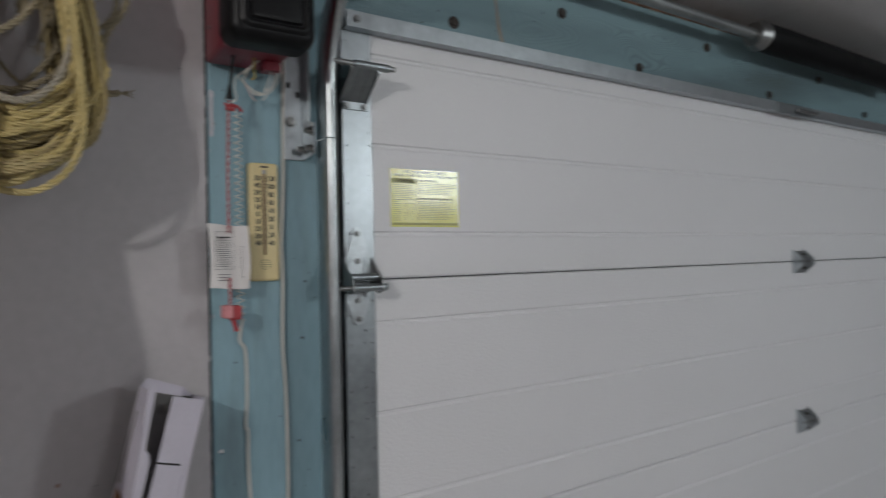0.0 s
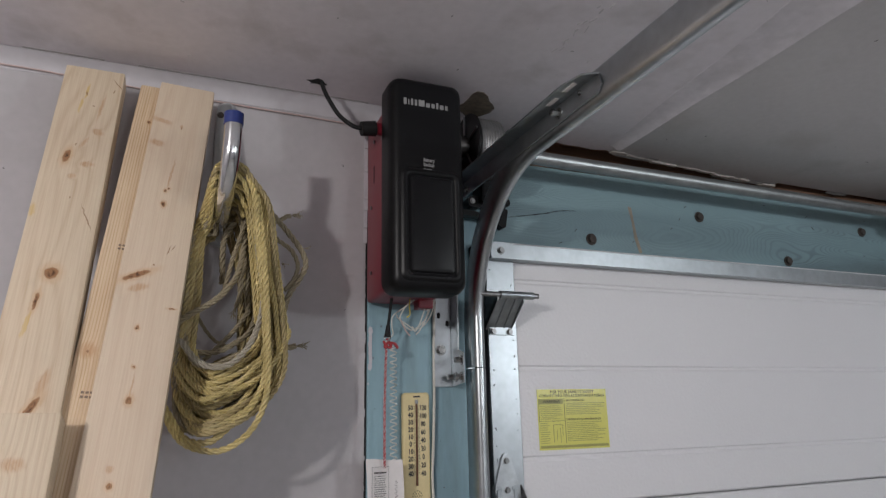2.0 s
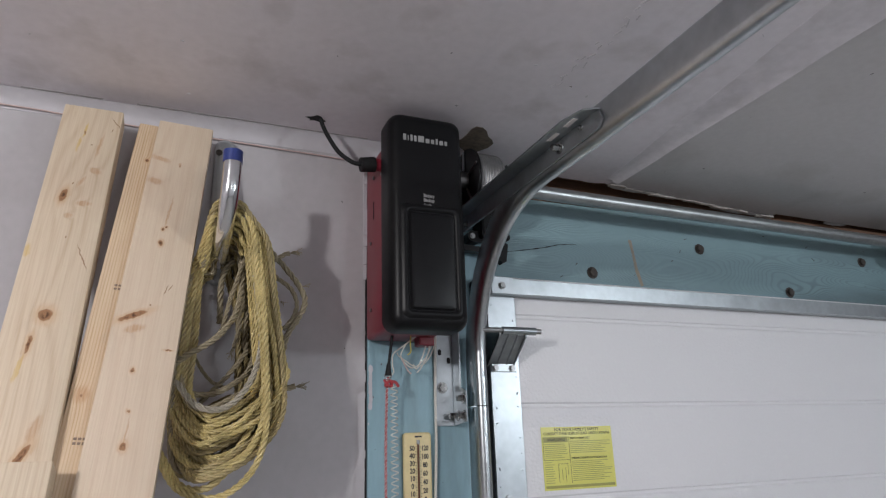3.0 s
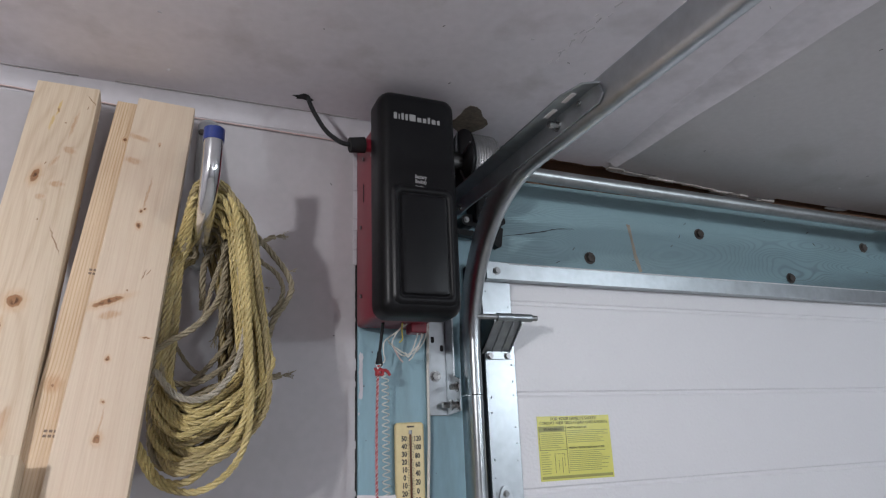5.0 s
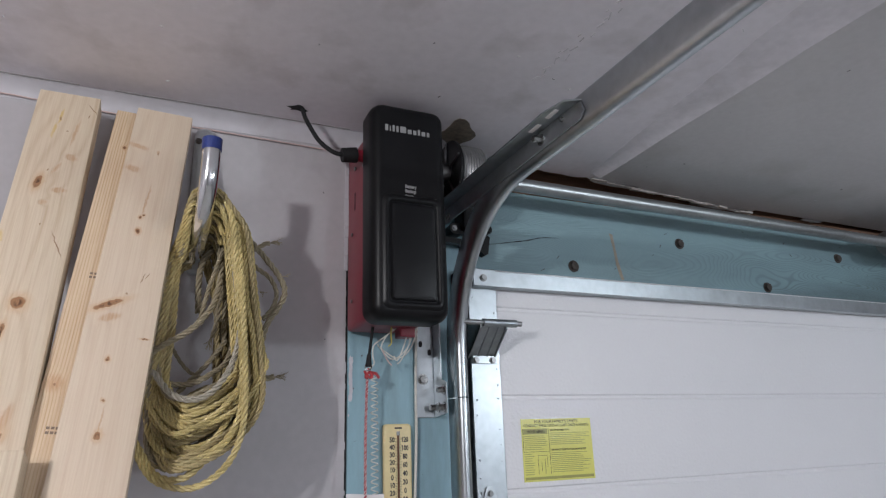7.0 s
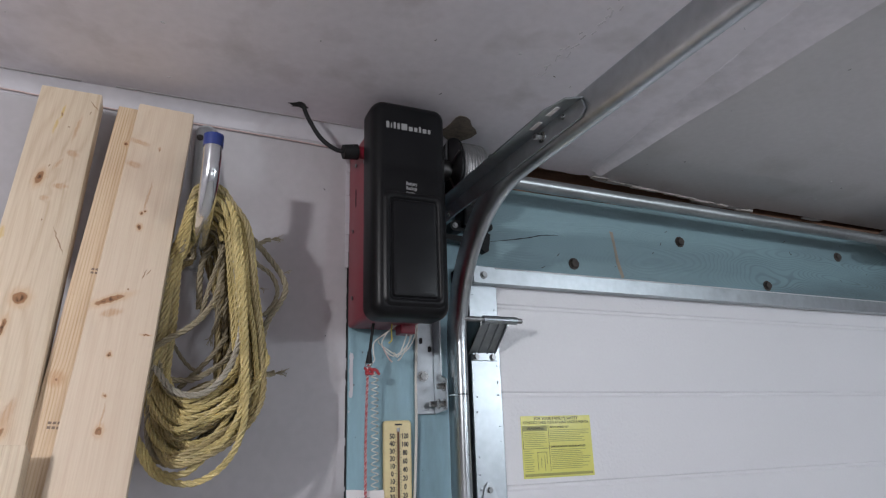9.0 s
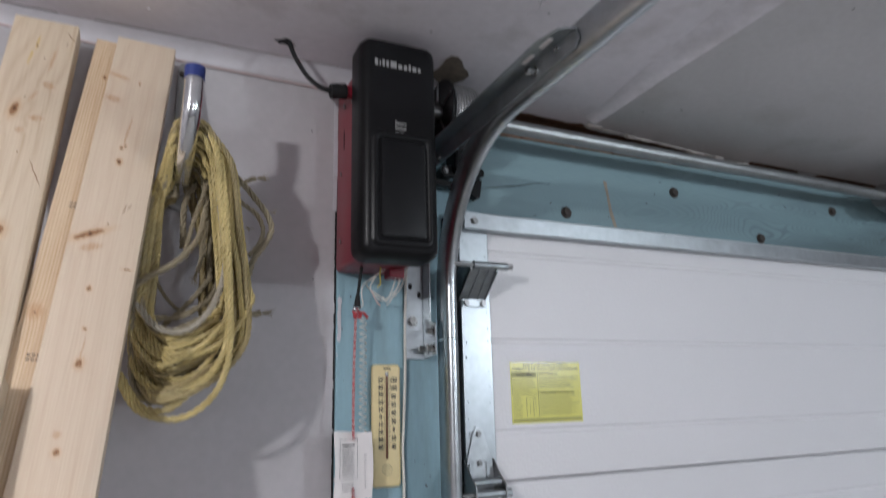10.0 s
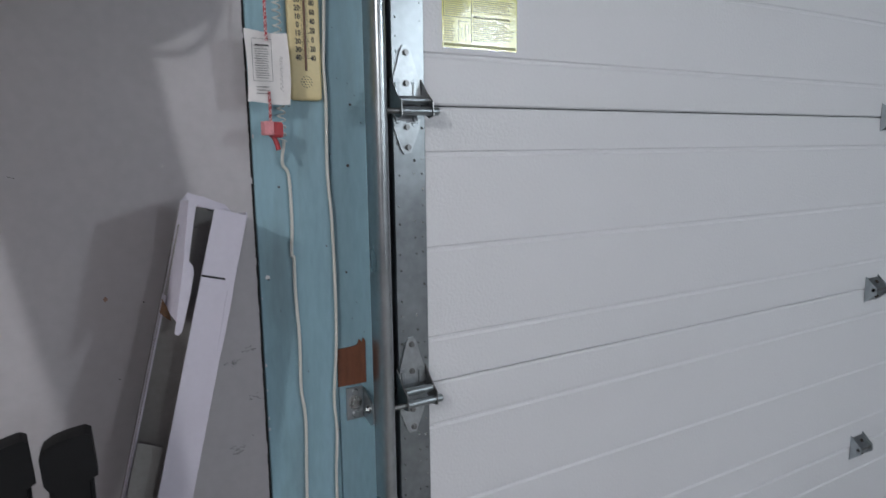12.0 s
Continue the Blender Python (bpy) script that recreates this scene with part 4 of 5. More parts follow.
# release strap, cord and thin wires below the case
part("release_strap", tube([(1.690, -0.045, 1.990), (1.688, -0.036, 1.955), (1.687, -0.030, 1.935)], 0.0028, 8), BLACK_RUBBER, opener)
part("strap_end", rod((1.687, -0.031, 1.940), (1.687, -0.028, 1.918), 0.0035, 8, 0.0065), BLACK_RUBBER, opener)
for k, (pts, mat_) in enumerate((
        ([(1.760, -0.040, 1.990), (1.757, -0.035, 1.970), (1.751, -0.025, 1.945), (1.744, -0.02, 1.932), (1.738, -0.02, 1.940)], WHITE_WIRE),
        ([(1.770, -0.040, 1.990), (1.769, -0.030, 1.970), (1.762, -0.015, 1.950), (1.741, -0.010, 1.935), (1.724, -0.010, 1.945), (1.7155, -0.015, 1.956), (1.720, -0.025, 1.972), (1.732, -0.035, 1.988)], WHITE_WIRE),
        ([(1.775, -0.040, 1.988), (1.774, -0.028, 1.965), (1.764, -0.012, 1.944), (1.747, -0.006, 1.938), (1.728, -0.006, 1.948), (1.712, -0.012, 1.957), (1.709, -0.014, 1.962)], WHITE_WIRE),
        ([(1.765, -0.040, 1.988), (1.764, -0.030, 1.960), (1.755, -0.016, 1.935), (1.748, -0.012, 1.926)], WHITE_WIRE),
        ([(1.715, -0.014, 1.957), (1.724, -0.010, 1.942), (1.732, -0.008, 1.930), (1.738, -0.008, 1.924)], COPPER),
        ([(1.724, -0.050, 1.992), (1.724, -0.045, 1.976), (1.730, -0.030, 1.962), (1.727, -0.022, 1.957)], YELLOW_WIRE),
        ([(1.736, -0.040, 1.988), (1.718, -0.024, 1.973), (1.703, -0.010, 1.960), (1.704, 0.0, 1.942), (1.708, 0.006, 1.928), (1.699, 0.012, 1.918), (1.704, 0.015, 1.911), (1.712, 0.0165, 1.905)], WHITE_WIRE),
        ([(1.772, -0.040, 1.972), (1.785, -0.010, 1.980), (1.800, 0.018, 1.994)], COPPER))):
    part("wire", tube(pts, 0.0013, 6), mat_, opener, smooth=True)

# red cord, tag and handle hang from the strap
release = thing("release_cord", "red and white emergency release cord with a knot", "release cord")


def strand_rope(path, r, strands=3, pitch=0.03, sides=6, phase=0.0):
    """A laid rope: strands twisted round a line of points."""
    bm = bmesh.new()
    n = len(path)
    frames, normal, run = [], None, 0.0
    for i, p in enumerate(path):
        t = (path[min(n - 1, i + 1)] - path[max(0, i - 1)]).normalized()
        normal = t.orthogonal().normalized() if normal is None else (normal - t * normal.dot(t)).normalized()
        run += (p - path[i - 1]).length if i else 0.0
        frames.append((p, normal, t.cross(normal), run))
    for s in range(strands):
        line = []
        for p, a, b, d in frames:
            ang = phase + s * math.tau / strands + d * math.tau / pitch
            line.append(p + 0.58 * r * (math.cos(ang) * a + math.sin(ang) * b))
        add_tube(bm, line, r * 0.51, sides)
    return bm


def resample(path, step):
    """The same line with points at even steps."""
    out, left = [path[0]], step
    for a, b in zip(path, path[1:]):
        seg, at = (b - a).length, 0.0
        while seg - at >= left > 0:
            at += left
            out.append(a.lerp(b, at / seg))
            left = step
        left -= seg - at
    return out + [path[-1]]


line = resample(smooth_path([(1.687, -0.026, 1.916), (1.686, -0.022, 1.89), (1.684, -0.020, 1.80), (1.683, -0.0225, 1.708), (1.684, -0.021, 1.69)]), 0.003)
part("cord", strand_rope(line, 0.0026, 3, 0.012, 5), RED_CORD, release)
part("cord_core", strand_rope(line, 0.0026, 2, 0.012, 4, 0.6), PAPER, release)
line = resample(smooth_path([(1.684, -0.021, 1.612), (1.684, -0.021, 1.58), (1.683, -0.021, 1.555)]), 0.003)
part("cord", strand_rope(line, 0.0026, 3, 0.012, 5), RED_CORD, release)
part("cord_core", strand_rope(line, 0.0026, 2, 0.012, 4, 0.6), PAPER, release)
knot = [Vector((1.688 + 0.006 * math.sin(a * 2), -0.024 + 0.005 * math.cos(a * 3), 1.905 + 0.006 * math.sin(a * 3 + 1))) for a in [k * math.tau / 60 for k in range(60)]]
bm = bmesh.new()
add_tube(bm, knot, 0.0023, 6, True)
add_tube(bm, smooth_path([(1.688, -0.024, 1.908), (1.701, -0.024, 1.907), (1.709, -0.02, 1.900)]), 0.0027, 6)
part("knot", bm, RED_CORD, release)
bm = bmesh.new()
add_tube(bm, [Vector((1.687 + 0.006 * math.cos(a), -0.027, 1.918 + 0.006 * math.sin(a))) for a in [k * math.tau / 16 for k in range(16)]], 0.0014, 6, True)
part("ring", bm, BOLT, release)
grip = part("handle", box((1.670, 1.686), (-0.034, -0.010), (1.545, 1.567), 0.003), PINK, release, "faded red plastic handle")
part("handle_block", box((1.682, 1.702), (-0.030, -0.008), (1.541, 1.566), 0.005, 2), RED_CORD, grip)
part("cord_end", tube([(1.686, -0.022, 1.545), (1.690, -0.024, 1.535), (1.693, -0.026, 1.522)], 0.0038, 6), RED_CORD, release)

paper = thing("warning_tag", "white paper tag with small print, hung on a red cord", "paper tag")
bm = bmesh.new()
cols = 9
for side in (0, 1):
    grid = [[bm.verts.new((1.651 + 0.067 * i / (cols - 1) + 0.002 * math.sin(j * 0.7), -0.0185 - 0.004 * math.sin(i * 0.75 + j * 0.3) + 0.0006 * side, 1.595 + 0.109 * j / 6 + 0.002 * math.cos(i * 0.5))) for j in range(7)] for i in range(cols)]
    for i in range(cols - 1):
        for j in range(6):
            bm.faces.new((grid[i][j], grid[i + 1][j], grid[i + 1][j + 1], grid[i][j + 1]))
part("sheet", bm, PAPER, paper, smooth=True)
bm = bmesh.new()
for j in range(13):
    add_box(bm, (1.664, 1.6835 + 0.0012 * (j % 3)), (-0.0238, -0.0236), (1.676 - j * 0.0036, 1.6768 - j * 0.0036))
part("print_bar", bm, INK, paper)
bm = bmesh.new()
for a, b in (((1.660, 1.6605), (1.628, 1.692)), ((1.690, 1.6905), (1.628, 1.692)), ((1.660, 1.6905), (1.6915, 1.692)), ((1.660, 1.6905), (1.628, 1.6285)), ((1.664, 1.686), (1.681, 1.6835))):
    add_box(bm, a, (-0.0240, -0.0237), b)
part("print_frame", bm, INK, paper)
bm = bmesh.new()
for j in range(3):
    add_box(bm, (1.664, 1.684), (-0.0240, -0.0237), (1.619 - j * 0.005, 1.6198 - j * 0.005))
add_tube(bm, [Vector((1.704 + 0.0028 * math.sin(k * 1.9), -0.0238, 1.612 + 0.0022 * k)) for k in range(26)], 0.00035, 4)
part("print_lines", bm, INK, paper)

coil = thing("coiled_wire", "springy coiled white wire hanging down the jamb", "coiled wire")
bm = bmesh.new()
add_tube(bm, [Vector((1.712 + 0.0062 * math.cos(k * math.tau / 14), 0.0165 + 0.0062 * math.sin(k * math.tau / 14), 1.905 - 0.37 * k / (14 * 31))) for k in range(14 * 31)], 0.0012, 5)
part("coil", bm, WHITE_WIRE, coil, smooth=True)
part("tail", tube([(1.714, 0.016, 1.536), (1.711, 0.022, 1.50), (1.722, 0.0265, 1.478), (1.7235, 0.0265, 1.40), (1.7205, 0.0265, 1.345), (1.724, 0.0265, 1.335), (1.7235, 0.0265, 1.28), (1.727, 0.0265, 1.19), (1.7255, 0.0265, 1.10), (1.731, 0.0265, 1.03), (1.7265, 0.0265, 0.87), (1.729, 0.0265, 0.6), (1.726, 0.0265, 0.25), (1.727, 0.0265, 0.02)], 0.0029, 8), WHITE_WIRE, coil, smooth=True)
bm = tube([(1.803, 0.024, 2.05), (1.7985, 0.0262, 1.90), (1.7975, 0.0262, 1.80), (1.793, 0.0262, 1.70), (1.791, 0.0262, 1.666), (1.793, 0.0262, 1.60), (1.7905, 0.0262, 1.49), (1.795, 0.0262, 1.40), (1.7965, 0.0262, 1.30), (1.795, 0.0262, 1.18), (1.7865, 0.0262, 1.07), (1.789, 0.0262, 1.0), (1.784, 0.0262, 0.87), (1.79, 0.0262, 0.5), (1.787, 0.0262, 0.02)], 0.0029, 8)
tagged(part("sensor_cable", bm, WHITE_WIRE, smooth=True), "thin white cable stapled along the blue jamb", "cable")
bm = bmesh.new()
add_tube(bm, smooth_path([(LEFT, 0.020, 2.377), (0.8, 0.022, 2.374), (1.12, 0.024, 2.371), (1.26, 0.024, 2.366), (1.45, 0.024, 2.362), (1.62, 0.025, 2.358), (1.652, 0.025, 2.35)]), 0.0015, 6)
tagged(part("bell_wire", bm, COPPER), "thin pinkish wire painted along the wall top", "wire")

# ---- thermometer ----
gauge = thing("wall_thermometer", "aged ivory metal wall thermometer with black figures", "thermometer")
bm = bmesh.new()
lay = [(0.0, 0.0295), (0.0, 0.0225), (0.0012, 0.0205), (0.004, 0.0192)]
rings = [[bm.verts.new((x, y, z)) for x, z in rounded(1.7315 + a, 1.7855 - a, 1.604 + a, 1.8195 - a, 0.007, 5)] for a, y in lay]
for a, b in zip(rings, rings[1:]):
    for i in range(len(a)):
        j = (i + 1) % len(a)
        bm.faces.new((a[i], a[j], b[j], b[i]))
bm.faces.new(rings[0])
bm.faces.new(rings[-1][::-1])
face = part("plate", bm, IVORY, gauge, smooth=True)
part("tube", rod((1.7585, 0.0185, 1.652), (1.7585, 0.0185, 1.803), 0.0021, 10), AMBER, gauge, "brown glass tube", smooth=True)
part("bulb", rod((1.7585, 0.0185, 1.799), (1.7585, 0.0185, 1.806), 0.0032, 10), STEEL, gauge)
for k, n in enumerate(("50", "40", "30", "20", "10", "0", "10", "20", "30", "40")):
    lettering("figure", n, 0.0125, (1.7465, 0.0190, 1.7872 - k * 0.01315), INK, gauge, "CENTER", 0.8, 0.0004)
for k, n in enumerate(("120", "100", "80", "60", "40", "20", "0", "20", "40")):
    lettering("figure", n, 0.0125, (1.7715, 0.0190, 1.7872 - k * 0.01478), INK, gauge, "CENTER", 0.74, 0.0004)
bm = bmesh.new()
for k in range(46):
    w = 0.0030 if k % 5 else 0.0045
    for s in (-1, 1):
        add_box(bm, sorted((1.7585 + s * 0.0028, 1.7585 + s * (0.0028 + w))), (0.0186, 0.0191), (1.672 + k * 0.0027, 1.6726 + k * 0.0027))
part("scale_marks", bm, INK, gauge)
bm = bmesh.new()
for k in range(19):
    r, a = (0.0, 0.0) if k == 0 else ((0.0045, k * math.tau / 6) if k < 7 else (0.009, k * math.tau / 12))
    add_rod(bm, (1.7585 + r * math.cos(a), 0.0195, 1.634 + r * math.sin(a)), (1.7585 + r * math.cos(a), 0.0187, 1.634 + r * math.sin(a)), 0.0011, 6)
part("punched_dots", bm, INK, gauge)
part("mark_block", box((1.752, 1.766), (0.0186, 0.0192), (1.8105, 1.8135)), INK, gauge)

# ---- yellow notice on the door ----
notice = thing("warning_label", "yellow vinyl safety notice stuck on the white door", "warning label")
sheet = part("sheet", box((2.010, 2.177), (-0.0009, -0.0001), (1.704, 1.8225)), YELLOW, notice)
lettering("heading", "FOR YOUR FAMILY'S SAFETY", 0.0088, (2.0935, -0.0011, 1.8143), INK, notice, "CENTER", 0.95)
lettering("heading", "CONDUCT THESE TESTS AT LEAST ONCE A MONTH", 0.0077, (2.0935, -0.0011, 1.8070), INK, notice, "CENTER", 0.86)
part("warning_bar", box((2.014, 2.070), (-0.0013, -0.0008), (1.793, 1.8035)), OLIVE, notice)
lettering("warning_word", "WARNING", 0.0085, (2.043, -0.0015, 1.7952), INK, notice, "CENTER", 1.0)
bm = bmesh.new()
rng = random.Random(5)
for x0, x1, z0, z1, gap in ((2.016, 2.068, 1.763, 1.790, 0.0036), (2.076, 2.173, 1.770, 1.795, 0.0036), (2.076, 2.173, 1.718, 1.757, 0.0036), (2.014, 2.036, 1.718, 1.756, 0.0042)):
    z = z1
    while z > z0:
        add_box(bm, (x0, x0 + (x1 - x0) * rng.uniform(0.72, 1.0)), (-0.0012, -0.0008), (z - 0.0012, z))
        z -= gap
part("print_bar", bm, OLIVE, notice)
lettering("heading", "SAFETY REVERSE TEST", 0.0052, (2.0765, -0.0013, 1.7985), INK, notice, "LEFT", 0.9)
lettering("heading", "EMERGENCY RELEASE / DOOR BALANCE TEST", 0.0052, (2.0765, -0.0013, 1.7605), INK, notice, "LEFT", 0.78)
bm = bmesh.new()
for a, b in (((2.0725, 2.0732), (1.716, 1.8035)), ((2.0125, 2.0132), (1.760, 1.8035)), ((2.0125, 2.073), (1.7593, 1.760)), ((2.044, 2.066), (1.752, 1.7526)), ((2.044, 2.0446), (1.718, 1.7526)), ((2.0655, 2.066), (1.73, 1.7526)), ((2.052, 2.0525), (1.722, 1.742)), ((2.060, 2.0606), (1.718, 1.746))):
    add_box(bm, a, (-0.0012, -0.0008), b)
part("print_frame", bm, INK, notice)
part("foot_bar", box((2.013, 2.174), (-0.0012, -0.0008), (1.7075, 1.7125)), OLIVE, notice)


# ---- timber leaning on the wall ----
LEAN_Y = math.degrees(math.atan(0.33))


def stud(name, x_top, z_top, y_top, lean_x, length, knots, label, light, dark, depth=0.038, width=0.089, **grain):
    """A two-by-four with eased edges; its front face passes through (x_top, y_top, z_top) at the top left corner."""
    bm = bmesh.new()
    add_box(bm, (0, width), (0, depth), (-length, 0), 0.0028, 2)
    for v in bm.verts:
        v.co.x += 0.0012 * math.sin(v.co.z * 2.1)
    ob = part(name, bm, timber("sawn_pine", light, dark, knots, **grain), None, smooth=True)
    ob.matrix_world = pose(x_top, y_top, z_top, -LEAN_Y, 0, 0) @ pose(0, 0, 0, 0, lean_x, 0)
    return tagged(ob, label, "timber", "timber leaning on the wall")


FRONT = -0.035
def stamp(ob, x, z, n):
    """A faint grade mark on the timber, too small to read."""
    bm = bmesh.new()
    for k in range(n):
        add_box(bm, (x + 0.0052 * (k % 3), x + 0.0052 * (k % 3) + 0.0038), (-0.0004, 0.0004), (z - 0.006 * (k // 3), z - 0.006 * (k // 3) + 0.0032))
    mark = part("grade_stamp", bm, GREY_INK, ob)
    return mark


GREY_INK = shader("faded_ink", (0.22, 0.16, 0.12), 0.8, vary=0.3, size=200)
stud("timber_stud", 1.124, 2.362, FRONT, 0.7, 2.44, (
    (0.031, -0.195, 0.0048, 0.0125, 8, 0), (0.046, -0.402, 0.0085, 0.0095, 0, 0), (0.035, -0.447, 0.0030, 0.0135, 6, 0), (0.056, -0.592, 0.0045, 0.0150, 28, 0), (0.03, -0.95, 0.008, 0.010, 0, 0), (0.07, -1.3, 0.008, 0.010, 0, 0),
    (0.066, -0.140, 0.0100, 0.0060, 30, 1), (0.060, -0.207, 0.0110, 0.0055, -10, 1), (0.044, -0.232, 0.0060, 0.0045, 0, 1), (0.050, -0.165, 0.0030, 0.0120, 20, 1), (0.064, -0.085, 0.0030, 0.0300, 6, 1), (0.063, -0.560, 0.0060, 0.0180, 12, 1), (0.030, -0.480, 0.0030, 0.0200, 6, 2),
    (0.039, -0.055, 0.0022, 0.0190, 6, 2), (0.034, -0.088, 0.0026, 0.0170, 6, 2), (0.004, -0.300, 0.0050, 0.0120, 0, 2),
    (0.0385, -0.060, 0.0016, 0.0040, 0, 3), (0.081, -0.030, 0.0010, 0.0130, -38, 3), (0.074, -0.306, 0.0010, 0.0230, -24, 3), (0.078, -0.047, 0.0008, 0.0040, 20, 3), (0.052, -0.085, 0.0010, 0.0016, 0, 3), (0.040, -0.170, 0.0010, 0.0022, 10, 3), (0.048, -0.272, 0.0010, 0.0020, 0, 3)),
    "pale new pine stud leaning on the wall", (0.69, 0.58, 0.44), (0.51, 0.37, 0.235), freq=64.0, wander=70.0, lines=0.46)
stud("timber_stud", 1.270, 2.357, FRONT, 3.45, 2.44, (
    (0.024, -0.392, 0.0200, 0.0045, -28, 0), (0.040, -0.235, 0.0024, 0.0028, 0, 0), (0.045, -0.231, 0.0015, 0.0022, 0, 0), (0.041, -0.262, 0.0030, 0.0050, 0, 0), (0.038, -0.475, 0.0024, 0.0034, 0, 0), (0.078, -0.442, 0.0048, 0.0013, 0, 0), (0.043, -0.532, 0.0020, 0.0022, 0, 0), (0.045, -0.578, 0.0040, 0.0058, 0, 0), (0.041, -0.685, 0.0034, 0.0040, 0, 0), (0.050, -0.792, 0.0030, 0.0036, 0, 0), (0.038, -0.798, 0.0050, 0.0030, 10, 0), (0.040, -0.842, 0.0034, 0.0050, 0, 0), (0.053, -0.838, 0.0026, 0.0036, 0, 0), (0.012, -0.970, 0.0080, 0.0045, 10, 0), (0.06, -1.25, 0.009, 0.011, 0, 0),
    (0.014, -0.090, 0.0170, 0.0055, 14, 1), (0.046, -0.098, 0.0028, 0.0050, 0, 1), (0.013, -0.140, 0.0120, 0.0070, 10, 1), (0.030, -0.412, 0.0140, 0.0060, -20, 1), (0.045, -0.560, 0.0016, 0.0200, 4, 1), (0.038, -0.665, 0.0050, 0.0050, 0, 1), (0.044, -0.20, 0.0020, 0.0300, 4, 1),
    (0.061, -0.345, 0.0009, 0.0090, 14, 3), (0.066, -0.340, 0.0008, 0.0060, 20, 3), (0.046, -0.100, 0.0014, 0.0022, 0, 3), (0.044, -0.372, 0.0012, 0.0016, 0, 3)),
    "pale new pine stud with small knots leaning on the wall", (0.68, 0.565, 0.435), (0.56, 0.415, 0.295), freq=46.0, wander=30.0, lines=0.32, blue=0.42)
# rear stud narrowed and set forward so that lamp light reaches its face
behind = stud("timber_board", 1.2385, 2.350, FRONT + 0.008, 3.45, 2.43, (
    (0.014, -0.502, 0.0120, 0.0120, 20, 1), (0.015, -0.504, 0.0016, 0.0016, 0, 3), (0.025, -0.085, 0.0028, 0.0035, 0, 0), (0.03, -0.85, 0.006, 0.008, 0, 0)),
    "orange-toned pine stud behind a wider one, built as a narrow board", (0.70, 0.555, 0.39), (0.47, 0.285, 0.145), width=0.031, freq=260.0, wander=22.0, lines=0.72)
stamp(behind, 0.022, -0.335, 6)
stamp(behind, 0.018, -0.562, 6)
stud("timber_stud", 1.124, 1.794, -0.261, 0.7, 1.868, ((0.094, -0.055, 0.003, 0.006, 0, 3), (0.034, -0.205, 0.0060, 0.0110, 20, 0), (0.062, -0.175, 0.0040, 0.0080, 30, 0), (0.050, -0.285, 0.0050, 0.0060, 0, 0), (0.022, -0.34, 0.0040, 0.0090, 12, 0), (0.05, -0.06, 0.012, 0.008, 0, 1), (0.070, -0.24, 0.004, 0.02, 8, 1)), "shorter pine stud standing before another one", (0.69, 0.59, 0.45), (0.53, 0.395, 0.265), depth=0.040, freq=140.0, wander=40.0, lines=0.45)

# ---- hook and rope ----
hook = thing("utility_hook", "chrome tube hook with a blue tip screwed to the wall", "wall hook")
bm = bmesh.new()
lay = [(0.0, 0.0295), (0.0, 0.020), (0.004, 0.014), (0.009, 0.011)]
rings = [[bm.verts.new((x, y, z)) for x, z in rounded(1.366 + a, 1.403 - a, 2.08 + a, 2.362 - a, 0.0178 - a, 6)] for a, y in lay]
for a, b in zip(rings, rings[1:]):
    for i in range(len(a)):
        j = (i + 1) % len(a)
        bm.faces.new((a[i], a[j], b[j], b[i]))
bm.faces.new(rings[0])
bm.faces.new(rings[-1][::-1])
part("wall_plate", bm, GREY_METAL, hook, "grey metal wall plate", smooth=True)
part("screw", bolt((1.373, 0.0105, 2.330), (0, -1, 0), 0.004, 0.002, 0.006), RUST, hook)
arm_line = [(1.382, 0.014, 2.118), (1.382, -0.040, 2.103), (1.382, -0.100, 2.100), (1.384, -0.152, 2.122), (1.3865, -0.182, 2.165), (1.3875, -0.190, 2.205), (1.3875, -0.190, 2.238)]
part("tube_arm", tube(arm_line, 0.0138, 20), CHROME, hook, smooth=True)
bm = bmesh.new()
add_tube(bm, smooth_path([(1.3875, -0.190, 2.222), (1.3875, -0.190, 2.239), (1.3875, -0.190, 2.2415)]), lambda t: 0.0149 if t < 0.8 else 0.0140, 18)
part("tip_cap", bm, BLUE_CAP, hook, "blue vinyl tip cap", smooth=True)

rope = thing("rope_coil", "coil of yellow plastic rope hung on a chrome hook", "rope")
rng = random.Random(9)


def arm_top(y):
    """Height of the hook's arm at depth y."""
    for (xa, ya, za), (xb, yb, zb) in zip(arm_line, arm_line[1:]):
        if yb <= y <= ya:
            return za + (zb - za) * (y - ya) / (yb - ya) + 0.0138
    return 2.13


